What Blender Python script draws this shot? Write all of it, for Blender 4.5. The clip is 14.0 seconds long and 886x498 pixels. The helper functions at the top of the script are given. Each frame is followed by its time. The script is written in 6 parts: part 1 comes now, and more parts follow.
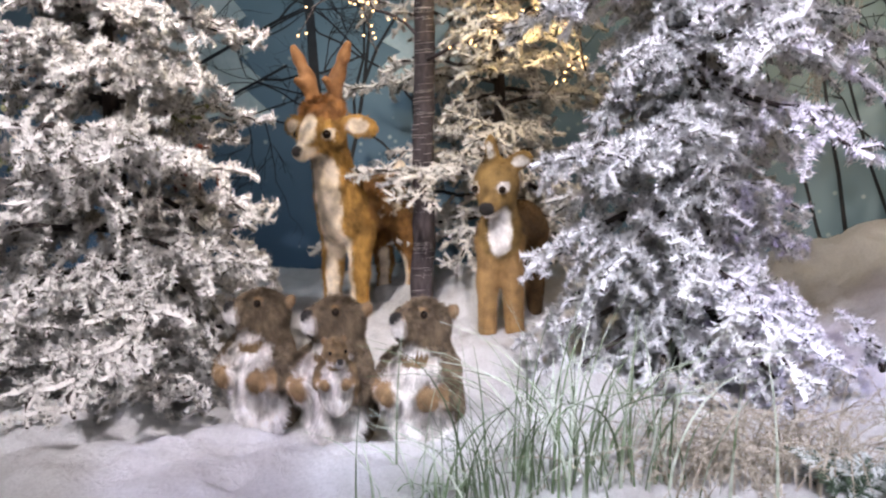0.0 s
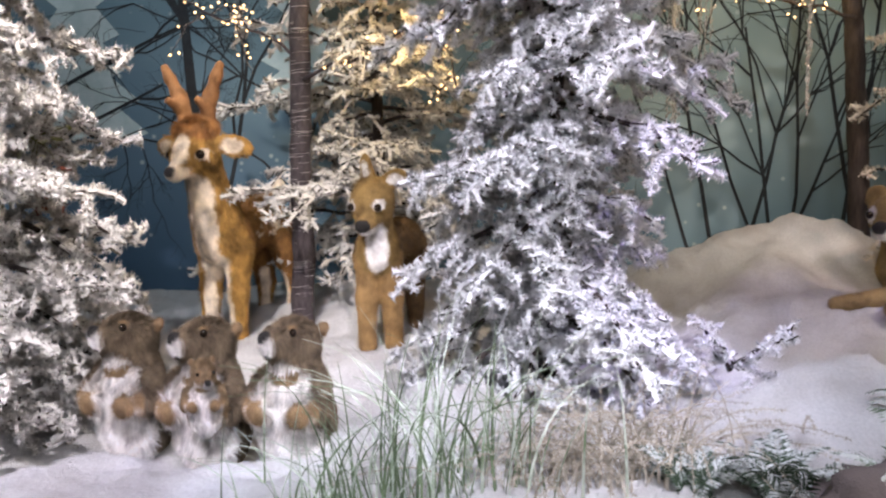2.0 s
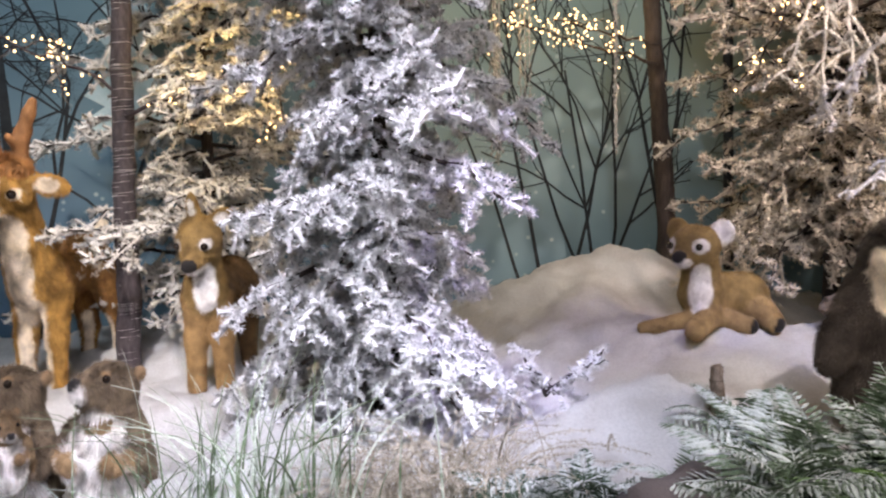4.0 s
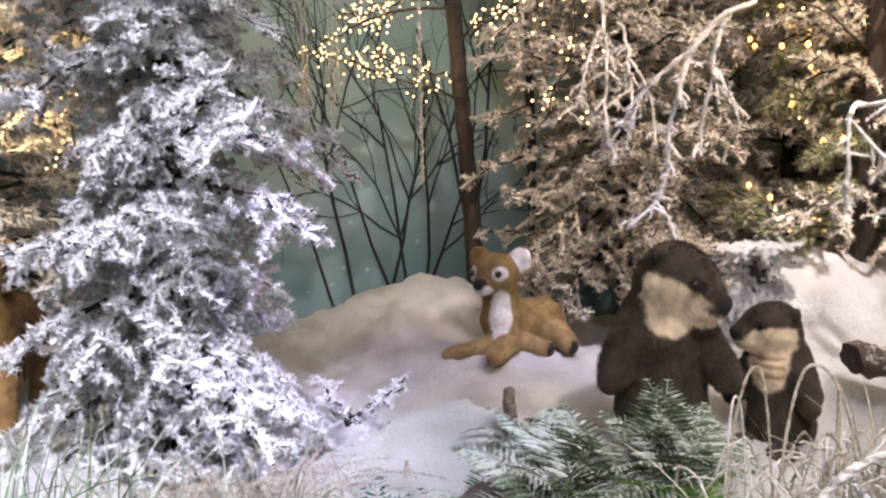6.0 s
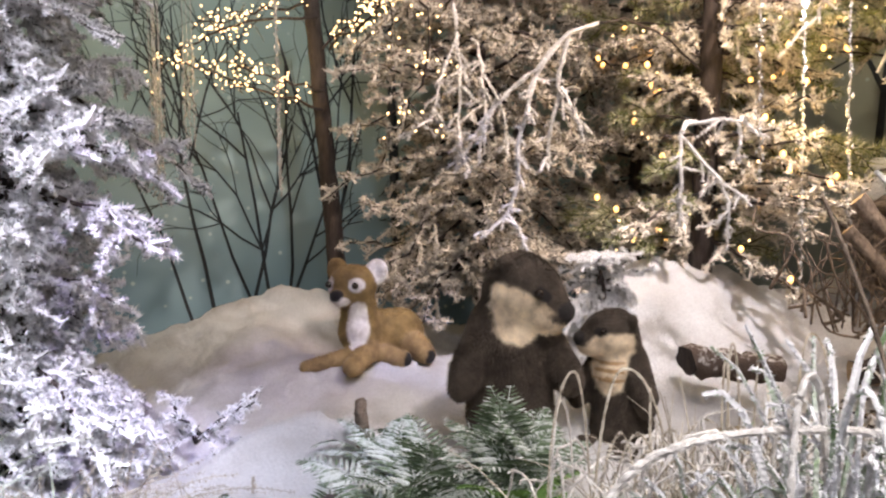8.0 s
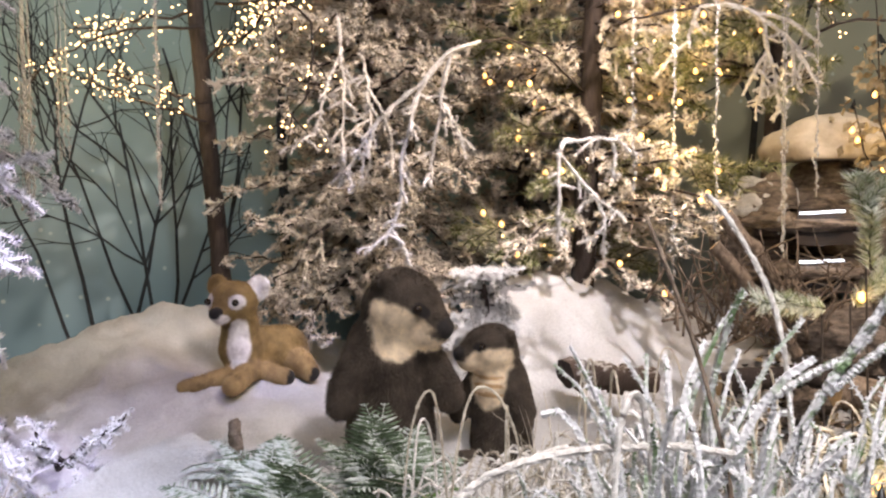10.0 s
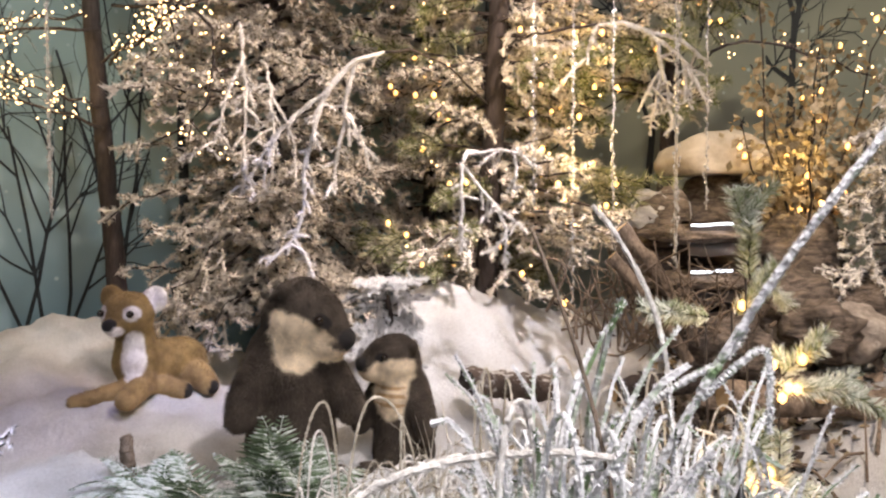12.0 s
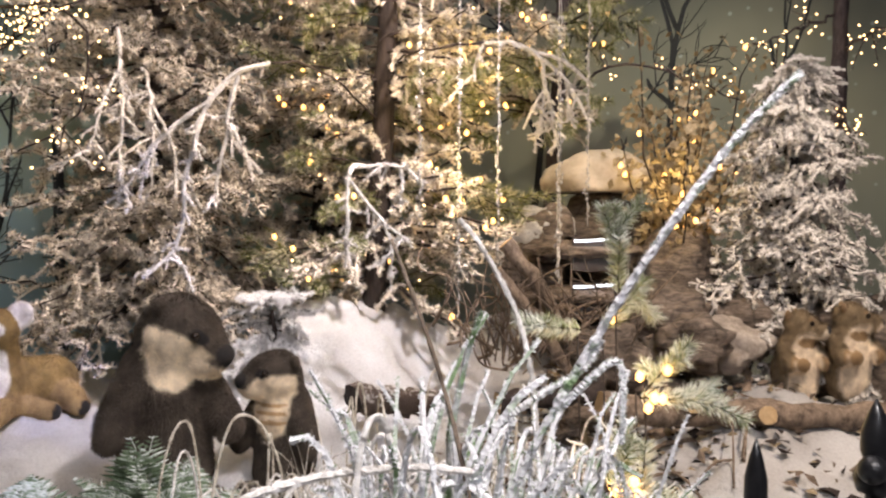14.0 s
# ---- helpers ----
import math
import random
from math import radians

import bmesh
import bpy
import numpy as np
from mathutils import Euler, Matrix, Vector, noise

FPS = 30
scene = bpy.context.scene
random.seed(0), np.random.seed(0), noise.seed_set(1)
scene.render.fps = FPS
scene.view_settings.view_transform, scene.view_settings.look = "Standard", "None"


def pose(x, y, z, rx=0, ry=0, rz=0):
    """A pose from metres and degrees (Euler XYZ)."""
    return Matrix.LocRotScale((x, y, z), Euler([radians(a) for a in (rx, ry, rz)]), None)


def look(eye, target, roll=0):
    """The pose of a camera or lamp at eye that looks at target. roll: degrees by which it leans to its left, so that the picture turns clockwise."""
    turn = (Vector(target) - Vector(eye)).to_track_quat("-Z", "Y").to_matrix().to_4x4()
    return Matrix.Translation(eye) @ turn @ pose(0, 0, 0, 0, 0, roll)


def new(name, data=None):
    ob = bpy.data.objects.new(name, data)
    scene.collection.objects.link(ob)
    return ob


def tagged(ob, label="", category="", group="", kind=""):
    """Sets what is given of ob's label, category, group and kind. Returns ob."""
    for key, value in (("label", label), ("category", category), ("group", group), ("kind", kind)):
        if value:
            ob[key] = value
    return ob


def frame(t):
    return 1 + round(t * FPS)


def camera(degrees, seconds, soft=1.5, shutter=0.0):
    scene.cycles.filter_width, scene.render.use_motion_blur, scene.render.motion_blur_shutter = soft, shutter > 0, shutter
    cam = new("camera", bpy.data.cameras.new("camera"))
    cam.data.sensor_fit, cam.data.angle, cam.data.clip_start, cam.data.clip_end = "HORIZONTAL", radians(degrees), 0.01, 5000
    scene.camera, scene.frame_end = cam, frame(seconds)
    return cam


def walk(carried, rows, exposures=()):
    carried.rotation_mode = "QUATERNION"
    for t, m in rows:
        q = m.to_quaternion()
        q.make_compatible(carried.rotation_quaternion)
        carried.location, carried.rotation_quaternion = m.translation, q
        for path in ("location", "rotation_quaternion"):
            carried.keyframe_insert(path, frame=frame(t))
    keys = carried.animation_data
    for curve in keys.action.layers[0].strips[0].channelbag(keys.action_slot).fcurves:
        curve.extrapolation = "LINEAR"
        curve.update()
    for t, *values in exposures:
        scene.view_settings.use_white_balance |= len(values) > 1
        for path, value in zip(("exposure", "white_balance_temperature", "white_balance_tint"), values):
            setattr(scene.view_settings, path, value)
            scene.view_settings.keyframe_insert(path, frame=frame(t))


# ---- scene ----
cam = camera(55.9, 14.0, 2.3)
METRES, EYE, TILT, LEAN, TURN = 0.65, 1.45, -4.0, 1.0, 0.0
ROWS = [
    (0.0, 0.0, 0.0, 0.0, -0.01, -5.35, 0.1),
    (0.5, 0.0303, -0.0252, -0.0038, -1.36, -5.16, 0.29),
    (1.0, 0.0712, -0.0385, -0.0023, -2.97, -4.93, 0.52),
    (1.5, 0.1055, -0.0625, -0.0008, -4.79, -4.63, 0.69),
    (2.0, 0.1489, -0.1023, 0.0094, -6.97, -4.3, 0.9),
    (4.5, 0.324, -0.2546, 0.0333, -20.07, -1.71, 1.8),
    (5.0, 0.3664, -0.2834, 0.039, -23.18, -1.3, 1.91),
    (5.5, 0.3975, -0.3033, 0.038, -25.92, -0.95, 2.01),
    (6.0, 0.444, -0.3192, 0.0227, -28.55, -0.55, 2.15),
    (6.5, 0.4704, -0.3444, 0.0255, -30.86, -0.44, 2.28),
    (7.0, 0.4944, -0.3782, 0.0269, -33.13, -0.35, 2.37),
    (7.5, 0.5162, -0.3987, 0.0247, -35.08, -0.26, 2.44),
    (8.0, 0.5456, -0.4274, 0.0268, -36.96, -0.21, 2.51),
    (8.5, 0.5945, -0.4575, 0.0369, -38.46, -0.16, 2.56),
    (9.0, 0.626, -0.4815, 0.0396, -40.19, 0.03, 2.59),
    (11.5, 0.6987, -0.5369, 0.0357, -48.02, 0.72, 2.61),
    (12.0, 0.6952, -0.5488, 0.0361, -49.61, 0.81, 2.56),
    (12.5, 0.7101, -0.5586, 0.0297, -51.1, 0.96, 2.45),
    (13.0, 0.7431, -0.569, 0.0247, -52.79, 1.12, 2.37),
    (13.5, 0.7504, -0.5804, 0.0271, -54.7, 1.3, 2.4),
    (14.0, 0.7619, -0.5988, 0.0272, -56.6, 1.55, 2.46),
]
walk(cam, [(t, pose(0, 0, EYE, TILT, LEAN, TURN) @ pose(METRES * x, METRES * y, METRES * z, 90 + pitch, roll, yaw)) for t, x, y, z, yaw, pitch, roll in ROWS], [(0, 0.72), (4.5, 0.84), (8.5, 0.90), (14, 0.92)])

# ---- light ----
world = bpy.data.worlds.new("world")
scene.world = world
world.use_nodes = True
world.node_tree.nodes["Background"].inputs[0].default_value = (0.9, 0.93, 1.0, 1)
world.node_tree.nodes["Background"].inputs[1].default_value = 0.013


def area_lamp(eye, target, watts, colour, size):
    # Broad fill light, added out of view overhead.
    data = bpy.data.lights.new("overhead_fill", "AREA")
    data.energy, data.color, data.size = watts, colour, size
    ob = new("overhead_fill", data)
    ob.matrix_world = look(eye, target)
    return ob


def spot_lamp(eye, target, watts, colour, degrees, blend=0.7, size=0.05):
    data = bpy.data.lights.new("spot_lamp", "SPOT")
    data.energy, data.color, data.spot_size, data.spot_blend, data.shadow_soft_size = watts, colour, radians(degrees), blend, size
    ob = new("spot_lamp", data)
    ob.matrix_world = look(eye, target)
    return ob


area_lamp((-0.4, -1.6, 3.9), (-0.4, 3.2, 0.8), 66, (0.92, 0.91, 1.0), 1.8)
area_lamp((3.0, 1.0, 4.1), (3.2, 2.4, 0.6), 37, (1.0, 0.87, 0.84), 2.4)
spot_lamp((0.5, 0.6, 3.9), (0.65, 2.6, 0.9), 390, (0.88, 0.84, 1.0), 36)
spot_lamp((-1.0, 0.9, 3.9), (-0.5, 3.9, 1.35), 235, (1.0, 0.86, 0.70), 40)
spot_lamp((-1.1, 0.2, 3.9), (-1.0, 2.9, 1.2), 450, (0.95, 0.88, 0.95), 42)
spot_lamp((1.6, 0.6, 3.9), (1.50, 2.25, 0.5), 160, (0.62, 0.70, 1.0), 20)
spot_lamp((1.4, 1.2, 3.9), (1.25, 2.75, 0.8), 110, (0.42, 0.28, 1.0), 16)
spot_lamp((1.4, 1.6, 3.9), (2.15, 3.2, 0.6), 50, (0.45, 0.36, 1.0), 18)
spot_lamp((-0.6, 0.8, 3.9), (-0.55, 2.2, 0.45), 170, (0.66, 0.62, 1.0), 16)
spot_lamp((2.1, 1.3, 3.9), (2.75, 2.85, 0.7), 120, (0.38, 0.46, 1.0), 16)
spot_lamp((2.6, 0.2, 3.9), (2.60, 2.1, 0.9), 190, (1.0, 0.88, 0.86), 28)
spot_lamp((3.3, 0.5, 3.9), (3.75, 2.2, 0.9), 330, (1.0, 0.92, 0.96), 24)
spot_lamp((0.6, 0.2, 3.9), (0.70, 2.40, 0.55), 170, (0.80, 0.84, 1.0), 18)
spot_lamp((0.1, 0.2, 3.9), (0.0, 2.12, 0.45), 330, (0.80, 0.86, 1.0), 14)
spot_lamp((3.2, 0.2, 3.9), (3.5, 2.9, 2.0), 330, (1.0, 0.80, 0.68), 46)
spot_lamp((3.0, -1.2, 3.9), (4.5, 0.5, 0.9), 270, (1.0, 0.80, 0.64), 50)
spot_lamp((0.7, -0.9, 3.7), (1.6, 0.40, 1.0), 240, (1.0, 0.92, 0.88), 40)
spot_lamp((-0.3, 2.9, 4.0), (-0.6, 5.3, 1.8), 74, (0.8, 0.9, 1.0), 70)
spot_lamp((2.4, 2.9, 4.0), (2.4, 5.2, 1.5), 46, (0.85, 0.95, 1.0), 70)
spot_lamp((4.2, 1.2, 4.0), (6.0, 1.4, 1.9), 60, (1.0, 0.86, 0.62), 70)


def glow_lamp(at, watts, colour=(1.0, 0.68, 0.26)):
    """The light that a cluster of small bulbs gives off."""
    data = bpy.data.lights.new("string_light_glow", "POINT")
    data.energy, data.color, data.shadow_soft_size = watts, colour, 0.12
    new("string_light_glow", data).location = at


glow_lamp((0.45, 3.85, 1.95), 6)
glow_lamp((2.25, 4.0, 2.3), 7)
glow_lamp((3.5, 1.95, 2.25), 4.4)
glow_lamp((3.85, 1.65, 1.75), 4.0)
glow_lamp((4.3, 1.9, 2.3), 5.0)
glow_lamp((4.75, 1.0, 1.75), 3.0)
glow_lamp((2.30, 0.30, 1.20), 0.8)
glow_lamp((2.12, 0.26, 0.98), 0.8)


# ---- materials ----
def shader(name, rough=0.8, metal=0.0):
    m = bpy.data.materials.new(name)
    m.use_nodes = True
    b = m.node_tree.nodes["Principled BSDF"]
    b.inputs["Roughness"].default_value, b.inputs["Metallic"].default_value = rough, metal
    return m, m.node_tree, b


def node(tree, kind, **values):
    n = tree.nodes.new(kind)
    for key, value in values.items():
        n.inputs[key.replace("_", " ")].default_value = value
    return n


def ramp(tree, source, stops):
    n = tree.nodes.new("ShaderNodeValToRGB")
    while len(n.color_ramp.elements) < len(stops):
        n.color_ramp.elements.new(0.5)
    for e, (at, colour) in zip(n.color_ramp.elements, stops):
        e.position, e.color = at, (*colour, 1)
    tree.links.new(source, n.inputs[0])
    return n.outputs[0]


def mixed(tree, factor, a, b, blend="MIX"):
    n = tree.nodes.new("ShaderNodeMix")
    n.data_type, n.blend_type = "RGBA", blend
    for socket, value in ((n.inputs[0], factor), (n.inputs[6], a), (n.inputs[7], b)):
        if isinstance(value, (int, float)):
            socket.default_value = value
        elif isinstance(value, tuple):
            socket.default_value = (*value, 1)
        else:
            tree.links.new(value, socket)
    return n.outputs[2]


def bump(tree, b, height, strength, distance):
    n = node(tree, "ShaderNodeBump", Strength=strength, Distance=distance)
    tree.links.new(height, n.inputs["Height"])
    tree.links.new(n.outputs[0], b.inputs["Normal"])


def place(tree):
    return tree.nodes.new("ShaderNodeTexCoord").outputs["Object"]


def rough_stuff(name, dark, light, scale, rough=0.85, relief=0.4, depth=0.01, stretch=(1, 1, 1), metal=0.0):
    """Two scales of noise between two colours, with relief."""
    m, tree, b = shader(name, rough, metal)
    mapping = node(tree, "ShaderNodeMapping", Scale=stretch)
    tree.links.new(place(tree), mapping.inputs[0])
    fine = node(tree, "ShaderNodeTexNoise", Scale=scale, Detail=6.0, Roughness=0.65)
    broad = node(tree, "ShaderNodeTexNoise", Scale=scale / 7, Detail=2.0)
    for n in (fine, broad):
        tree.links.new(mapping.outputs[0], n.inputs["Vector"])
    a = ramp(tree, fine.outputs[0], [(0.32, dark), (0.68, light)])
    c = ramp(tree, broad.outputs[0], [(0.35, (0.75, 0.75, 0.75)), (0.65, (1.1, 1.1, 1.1))])
    tree.links.new(mixed(tree, 1.0, a, c, "MULTIPLY"), b.inputs["Base Color"])
    bump(tree, b, fine.outputs[0], relief, depth)
    return m


def flocked(name, green, snow, cover, scale=75.0):
    """Needles sprayed with white flock, thicker on what faces up."""
    m, tree, b = shader(name, 0.9)
    geo = tree.nodes.new("ShaderNodeNewGeometry")
    split = tree.nodes.new("ShaderNodeSeparateXYZ")
    tree.links.new(geo.outputs["True Normal"], split.inputs[0])
    noisy = node(tree, "ShaderNodeTexNoise", Scale=scale, Detail=3.0)
    patch = node(tree, "ShaderNodeTexNoise", Scale=scale / 9, Detail=2.0)
    for n in (noisy, patch):
        tree.links.new(place(tree), n.inputs["Vector"])
    add = tree.nodes.new("ShaderNodeMath")
    add.operation = "MULTIPLY_ADD"
    tree.links.new(geo.outputs["Random Per Island"], add.inputs[0])
    add.inputs[1].default_value = 0.3
    soft = tree.nodes.new("ShaderNodeMath")
    soft.operation = "MULTIPLY"
    tree.links.new(noisy.outputs[0], soft.inputs[0])
    soft.inputs[1].default_value = 0.6
    tree.links.new(soft.outputs[0], add.inputs[2])
    more = tree.nodes.new("ShaderNodeMath")
    more.operation = "MULTIPLY_ADD"
    tree.links.new(patch.outputs[0], more.inputs[0])
    more.inputs[1].default_value = 0.4
    tree.links.new(add.outputs[0], more.inputs[2])
    lift = tree.nodes.new("ShaderNodeMath")
    lift.operation = "MULTIPLY_ADD"
    tree.links.new(split.outputs[2], lift.inputs[0])
    lift.inputs[1].default_value = 0.16
    tree.links.new(more.outputs[0], lift.inputs[2])
    k = ramp(tree, lift.outputs[0], [(cover, (0, 0, 0)), (cover + 0.16, (1, 1, 1))])
    tint = ramp(tree, geo.outputs["Random Per Island"], [(0, green), (1, tuple(c * 1.7 for c in green))])
    white = ramp(tree, geo.outputs["Random Per Island"], [(0, tuple(c * 0.82 for c in snow)), (1, snow)])
    tree.links.new(mixed(tree, k, tint, white), b.inputs["Base Color"])
    nub = node(tree, "ShaderNodeTexVoronoi", Scale=130.0)
    tree.links.new(place(tree), nub.inputs["Vector"])
    bump(tree, b, nub.outputs["Distance"], 0.55, 0.006)
    return m


def fur_stuff():
    """Plush pile in the colour that each strand carries."""
    m, tree, b = shader("plush_fur", 0.85)
    coat = tree.nodes.new("ShaderNodeVertexColor")
    coat.layer_name = "coat"
    n = node(tree, "ShaderNodeTexNoise", Scale=16.0, Detail=4.0)
    fine = node(tree, "ShaderNodeTexNoise", Scale=140.0, Detail=2.0)
    for x in (n, fine):
        tree.links.new(place(tree), x.inputs["Vector"])
    a = ramp(tree, n.outputs[0], [(0.3, (0.60, 0.56, 0.52)), (0.68, (1.25, 1.24, 1.22))])
    c = ramp(tree, fine.outputs[0], [(0.3, (0.9, 0.9, 0.9)), (0.7, (1.05, 1.05, 1.05))])
    tree.links.new(mixed(tree, 1.0, mixed(tree, 1.0, coat.outputs[0], a, "MULTIPLY"), c, "MULTIPLY"), b.inputs["Base Color"])
    b.inputs["Sheen Weight"].default_value = 0.05
    return m


def glowing(name, colour, strength):
    m, tree, b = shader(name, 0.4)
    b.inputs["Base Color"].default_value = (*colour, 1)
    b.inputs["Emission Color"].default_value = (*colour, 1)
    b.inputs["Emission Strength"].default_value = strength
    return m


def snow_stuff():
    m, tree, b = shader("snow", 0.75)
    p = place(tree)
    fine = node(tree, "ShaderNodeTexNoise", Scale=90.0, Detail=5.0, Roughness=0.7)
    broad = node(tree, "ShaderNodeTexNoise", Scale=3.2, Detail=4.0)
    for n in (fine, broad):
        tree.links.new(p, n.inputs["Vector"])
    a = ramp(tree, broad.outputs[0], [(0.3, (0.58, 0.56, 0.55)), (0.6, (0.80, 0.80, 0.81))])
    c = ramp(tree, fine.outputs[0], [(0.3, (0.82, 0.82, 0.82)), (0.6, (1, 1, 1))])
    tree.links.new(mixed(tree, 1.0, a, c, "MULTIPLY"), b.inputs["Base Color"])
    mid = node(tree, "ShaderNodeTexNoise", Scale=22.0, Detail=6.0, Roughness=0.75)
    tree.links.new(p, mid.inputs["Vector"])
    both_reliefs = tree.nodes.new("ShaderNodeMath")
    both_reliefs.operation = "MULTIPLY_ADD"
    tree.links.new(fine.outputs[0], both_reliefs.inputs[0])
    both_reliefs.inputs[1].default_value = 0.5
    tree.links.new(mid.outputs[0], both_reliefs.inputs[2])
    bump(tree, b, both_reliefs.outputs[0], 0.85, 0.035)
    b.inputs["Subsurface Weight"].default_value = 0.0
    return m


def mural_stuff():
    """A painted winter dusk: slate blue and grey teal with pale flakes."""
    m, tree, b = shader("mural_paint", 0.7)
    p = place(tree)
    split = tree.nodes.new("ShaderNodeSeparateXYZ")
    tree.links.new(p, split.inputs[0])
    wide = node(tree, "ShaderNodeTexNoise", Scale=0.9, Detail=3.0)
    tree.links.new(p, wide.inputs["Vector"])
    span = node(tree, "ShaderNodeMapRange", From_Min=-0.8, From_Max=1.6)
    tree.links.new(split.outputs[0], span.inputs[0])
    base = ramp(tree, span.outputs[0], [(0.0, (0.12, 0.20, 0.27)), (0.5, (0.16, 0.25, 0.30)), (1.0, (0.27, 0.36, 0.37))])
    cloud = ramp(tree, wide.outputs[0], [(0.3, (0.7, 0.75, 0.8)), (0.7, (1.25, 1.2, 1.15))])
    base = mixed(tree, 1.0, base, cloud, "MULTIPLY")
    rise = node(tree, "ShaderNodeMapRange", From_Min=0.7, From_Max=2.3)
    tree.links.new(split.outputs[2], rise.inputs[0])
    dusk = ramp(tree, rise.outputs[0], [(0.0, (0.58, 0.70, 0.84)), (0.5, (0.95, 0.98, 1.0)), (1.0, (1.25, 1.20, 1.06))])
    base = mixed(tree, 1.0, base, dusk, "MULTIPLY")
    east = node(tree, "ShaderNodeMapRange", From_Min=4.9, From_Max=6.2)
    tree.links.new(split.outputs[0], east.inputs[0])
    base = mixed(tree, east.outputs[0], base, mixed(tree, 1.0, (0.25, 0.265, 0.22), cloud, "MULTIPLY"))
    flake = node(tree, "ShaderNodeTexVoronoi", Scale=9.0)
    tree.links.new(p, flake.inputs["Vector"])
    dot = ramp(tree, flake.outputs["Distance"], [(0.08, (0.7, 0.7, 0.7)), (0.16, (0, 0, 0))])
    tree.links.new(mixed(tree, dot, base, (0.5, 0.58, 0.58)), b.inputs["Base Color"])
    return m


SNOW = snow_stuff()
MURAL = mural_stuff()
MURAL_DARK = rough_stuff("mural_black_paint", (0.012, 0.016, 0.02), (0.03, 0.036, 0.042), 20, 0.7, 0.1)
MURAL_PALE = rough_stuff("mural_pale_paint", (0.50, 0.66, 0.68), (0.68, 0.80, 0.82), 12, 0.7, 0.1)
WALL = rough_stuff("dark_wall_paint", (0.16, 0.14, 0.12), (0.22, 0.2, 0.18), 8)
CEILING = rough_stuff("ceiling_paint", (0.10, 0.09, 0.08), (0.14, 0.13, 0.12), 8)
FLOCK = flocked("flocked_needles", (0.11, 0.12, 0.11), (0.86, 0.86, 0.88), 0.42)
FLOCK_WARM = flocked("grey_flocked_needles", (0.13, 0.12, 0.085), (0.80, 0.77, 0.74), 0.43)
FLOCK_THIN = flocked("thinly_flocked_needles", (0.14, 0.125, 0.085), (0.74, 0.68, 0.60), 0.45)
BARK = rough_stuff("bark", (0.018, 0.013, 0.012), (0.060, 0.044, 0.038), 40, 0.9, 0.8, 0.012, (1, 1, 0.25))
BARK_GREY = rough_stuff("grey_bark", (0.032, 0.025, 0.029), (0.092, 0.073, 0.080), 60, 0.9, 0.6, 0.008, (1, 1, 0.3))
DRIFTWOOD = rough_stuff("driftwood", (0.085, 0.06, 0.044), (0.37, 0.285, 0.215), 30, 0.9, 1.0, 0.02, (1, 1, 0.7))
CUT_WOOD = rough_stuff("cut_wood", (0.42, 0.28, 0.14), (0.62, 0.45, 0.26), 30, 0.8, 0.3)
ROCK = rough_stuff("rock", (0.045, 0.034, 0.028), (0.30, 0.24, 0.195), 22, 0.8, 1.0, 0.03, (0.6, 0.6, 2.2))
_t, _b = ROCK.node_tree, ROCK.node_tree.nodes["Principled BSDF"]
_c = node(_t, "ShaderNodeTexVoronoi", Scale=7.0)
_c.feature = "DISTANCE_TO_EDGE"
_t.links.new(place(_t), _c.inputs["Vector"])
_k = ramp(_t, _c.outputs["Distance"], [(0.0, (0.6, 0.6, 0.6)), (0.06, (1, 1, 1))])
_old = _b.inputs["Base Color"].links[0].from_socket
_t.links.new(mixed(_t, 1.0, _old, _k, "MULTIPLY"), _b.inputs["Base Color"])
CORD = rough_stuff("thin_cord", (0.45, 0.42, 0.42), (0.65, 0.62, 0.6), 60)
FROST = rough_stuff("frosted_twig", (0.58, 0.54, 0.50), (0.90, 0.88, 0.87), 90, 0.9, 0.8, 0.004)
STRAW = rough_stuff("dry_straw", (0.33, 0.28, 0.21), (0.72, 0.67, 0.58), 60, 0.9, 0.5, 0.003)
GRASS = flocked("frosted_grass", (0.13, 0.18, 0.10), (0.60, 0.66, 0.57), 0.62, 14)
ICE_GRASS = flocked("white_frosted_grass", (0.20, 0.30, 0.15), (0.78, 0.78, 0.81), 0.46, 30)
FERN = flocked("frosted_fern", (0.10, 0.14, 0.085), (0.62, 0.66, 0.64), 0.68, 60)
FERN_BRIGHT = flocked("fresh_green_fern", (0.11, 0.20, 0.05), (0.60, 0.68, 0.55), 0.85, 90)
FERN_DARK = flocked("dark_green_fern", (0.035, 0.06, 0.035), (0.66, 0.70, 0.70), 0.72, 90)
PINE = flocked("green_pine_needles", (0.15, 0.17, 0.055), (0.62, 0.60, 0.44), 0.60, 40)
PINE_PALE = flocked("pale_pine_needles", (0.25, 0.30, 0.18), (0.78, 0.79, 0.70), 0.50, 60)
LEAF_RED = rough_stuff("red_leaf", (0.14, 0.03, 0.02), (0.32, 0.09, 0.04), 40)
LEAF_TAN = rough_stuff("tan_leaf", (0.20, 0.15, 0.08), (0.46, 0.38, 0.26), 40)
IRON = rough_stuff("black_iron", (0.008, 0.008, 0.010), (0.02, 0.02, 0.022), 60, 0.35, 0.2, 0.002, metal=0.3)
LED = glowing("warm_led", (1.0, 0.64, 0.30), 3.2)
LED_DEEP = glowing("amber_led", (1.0, 0.50, 0.13), 3.2)
FUR = fur_stuff()
# Emission that stands in for the glint of water, not for a lamp.
GLINT = glowing("ledge_glint", (0.80, 0.86, 1.0), 2.2)
CRYSTAL, _t, _b = shader("crystal_bead", 0.06)
_b.inputs["Base Color"].default_value = (0.92, 0.9, 0.86, 1)
_b.inputs["Transmission Weight"].default_value = 0.6
_b.inputs["IOR"].default_value = 1.5
WATER, _t, _b = shader("dark_water", 0.05)
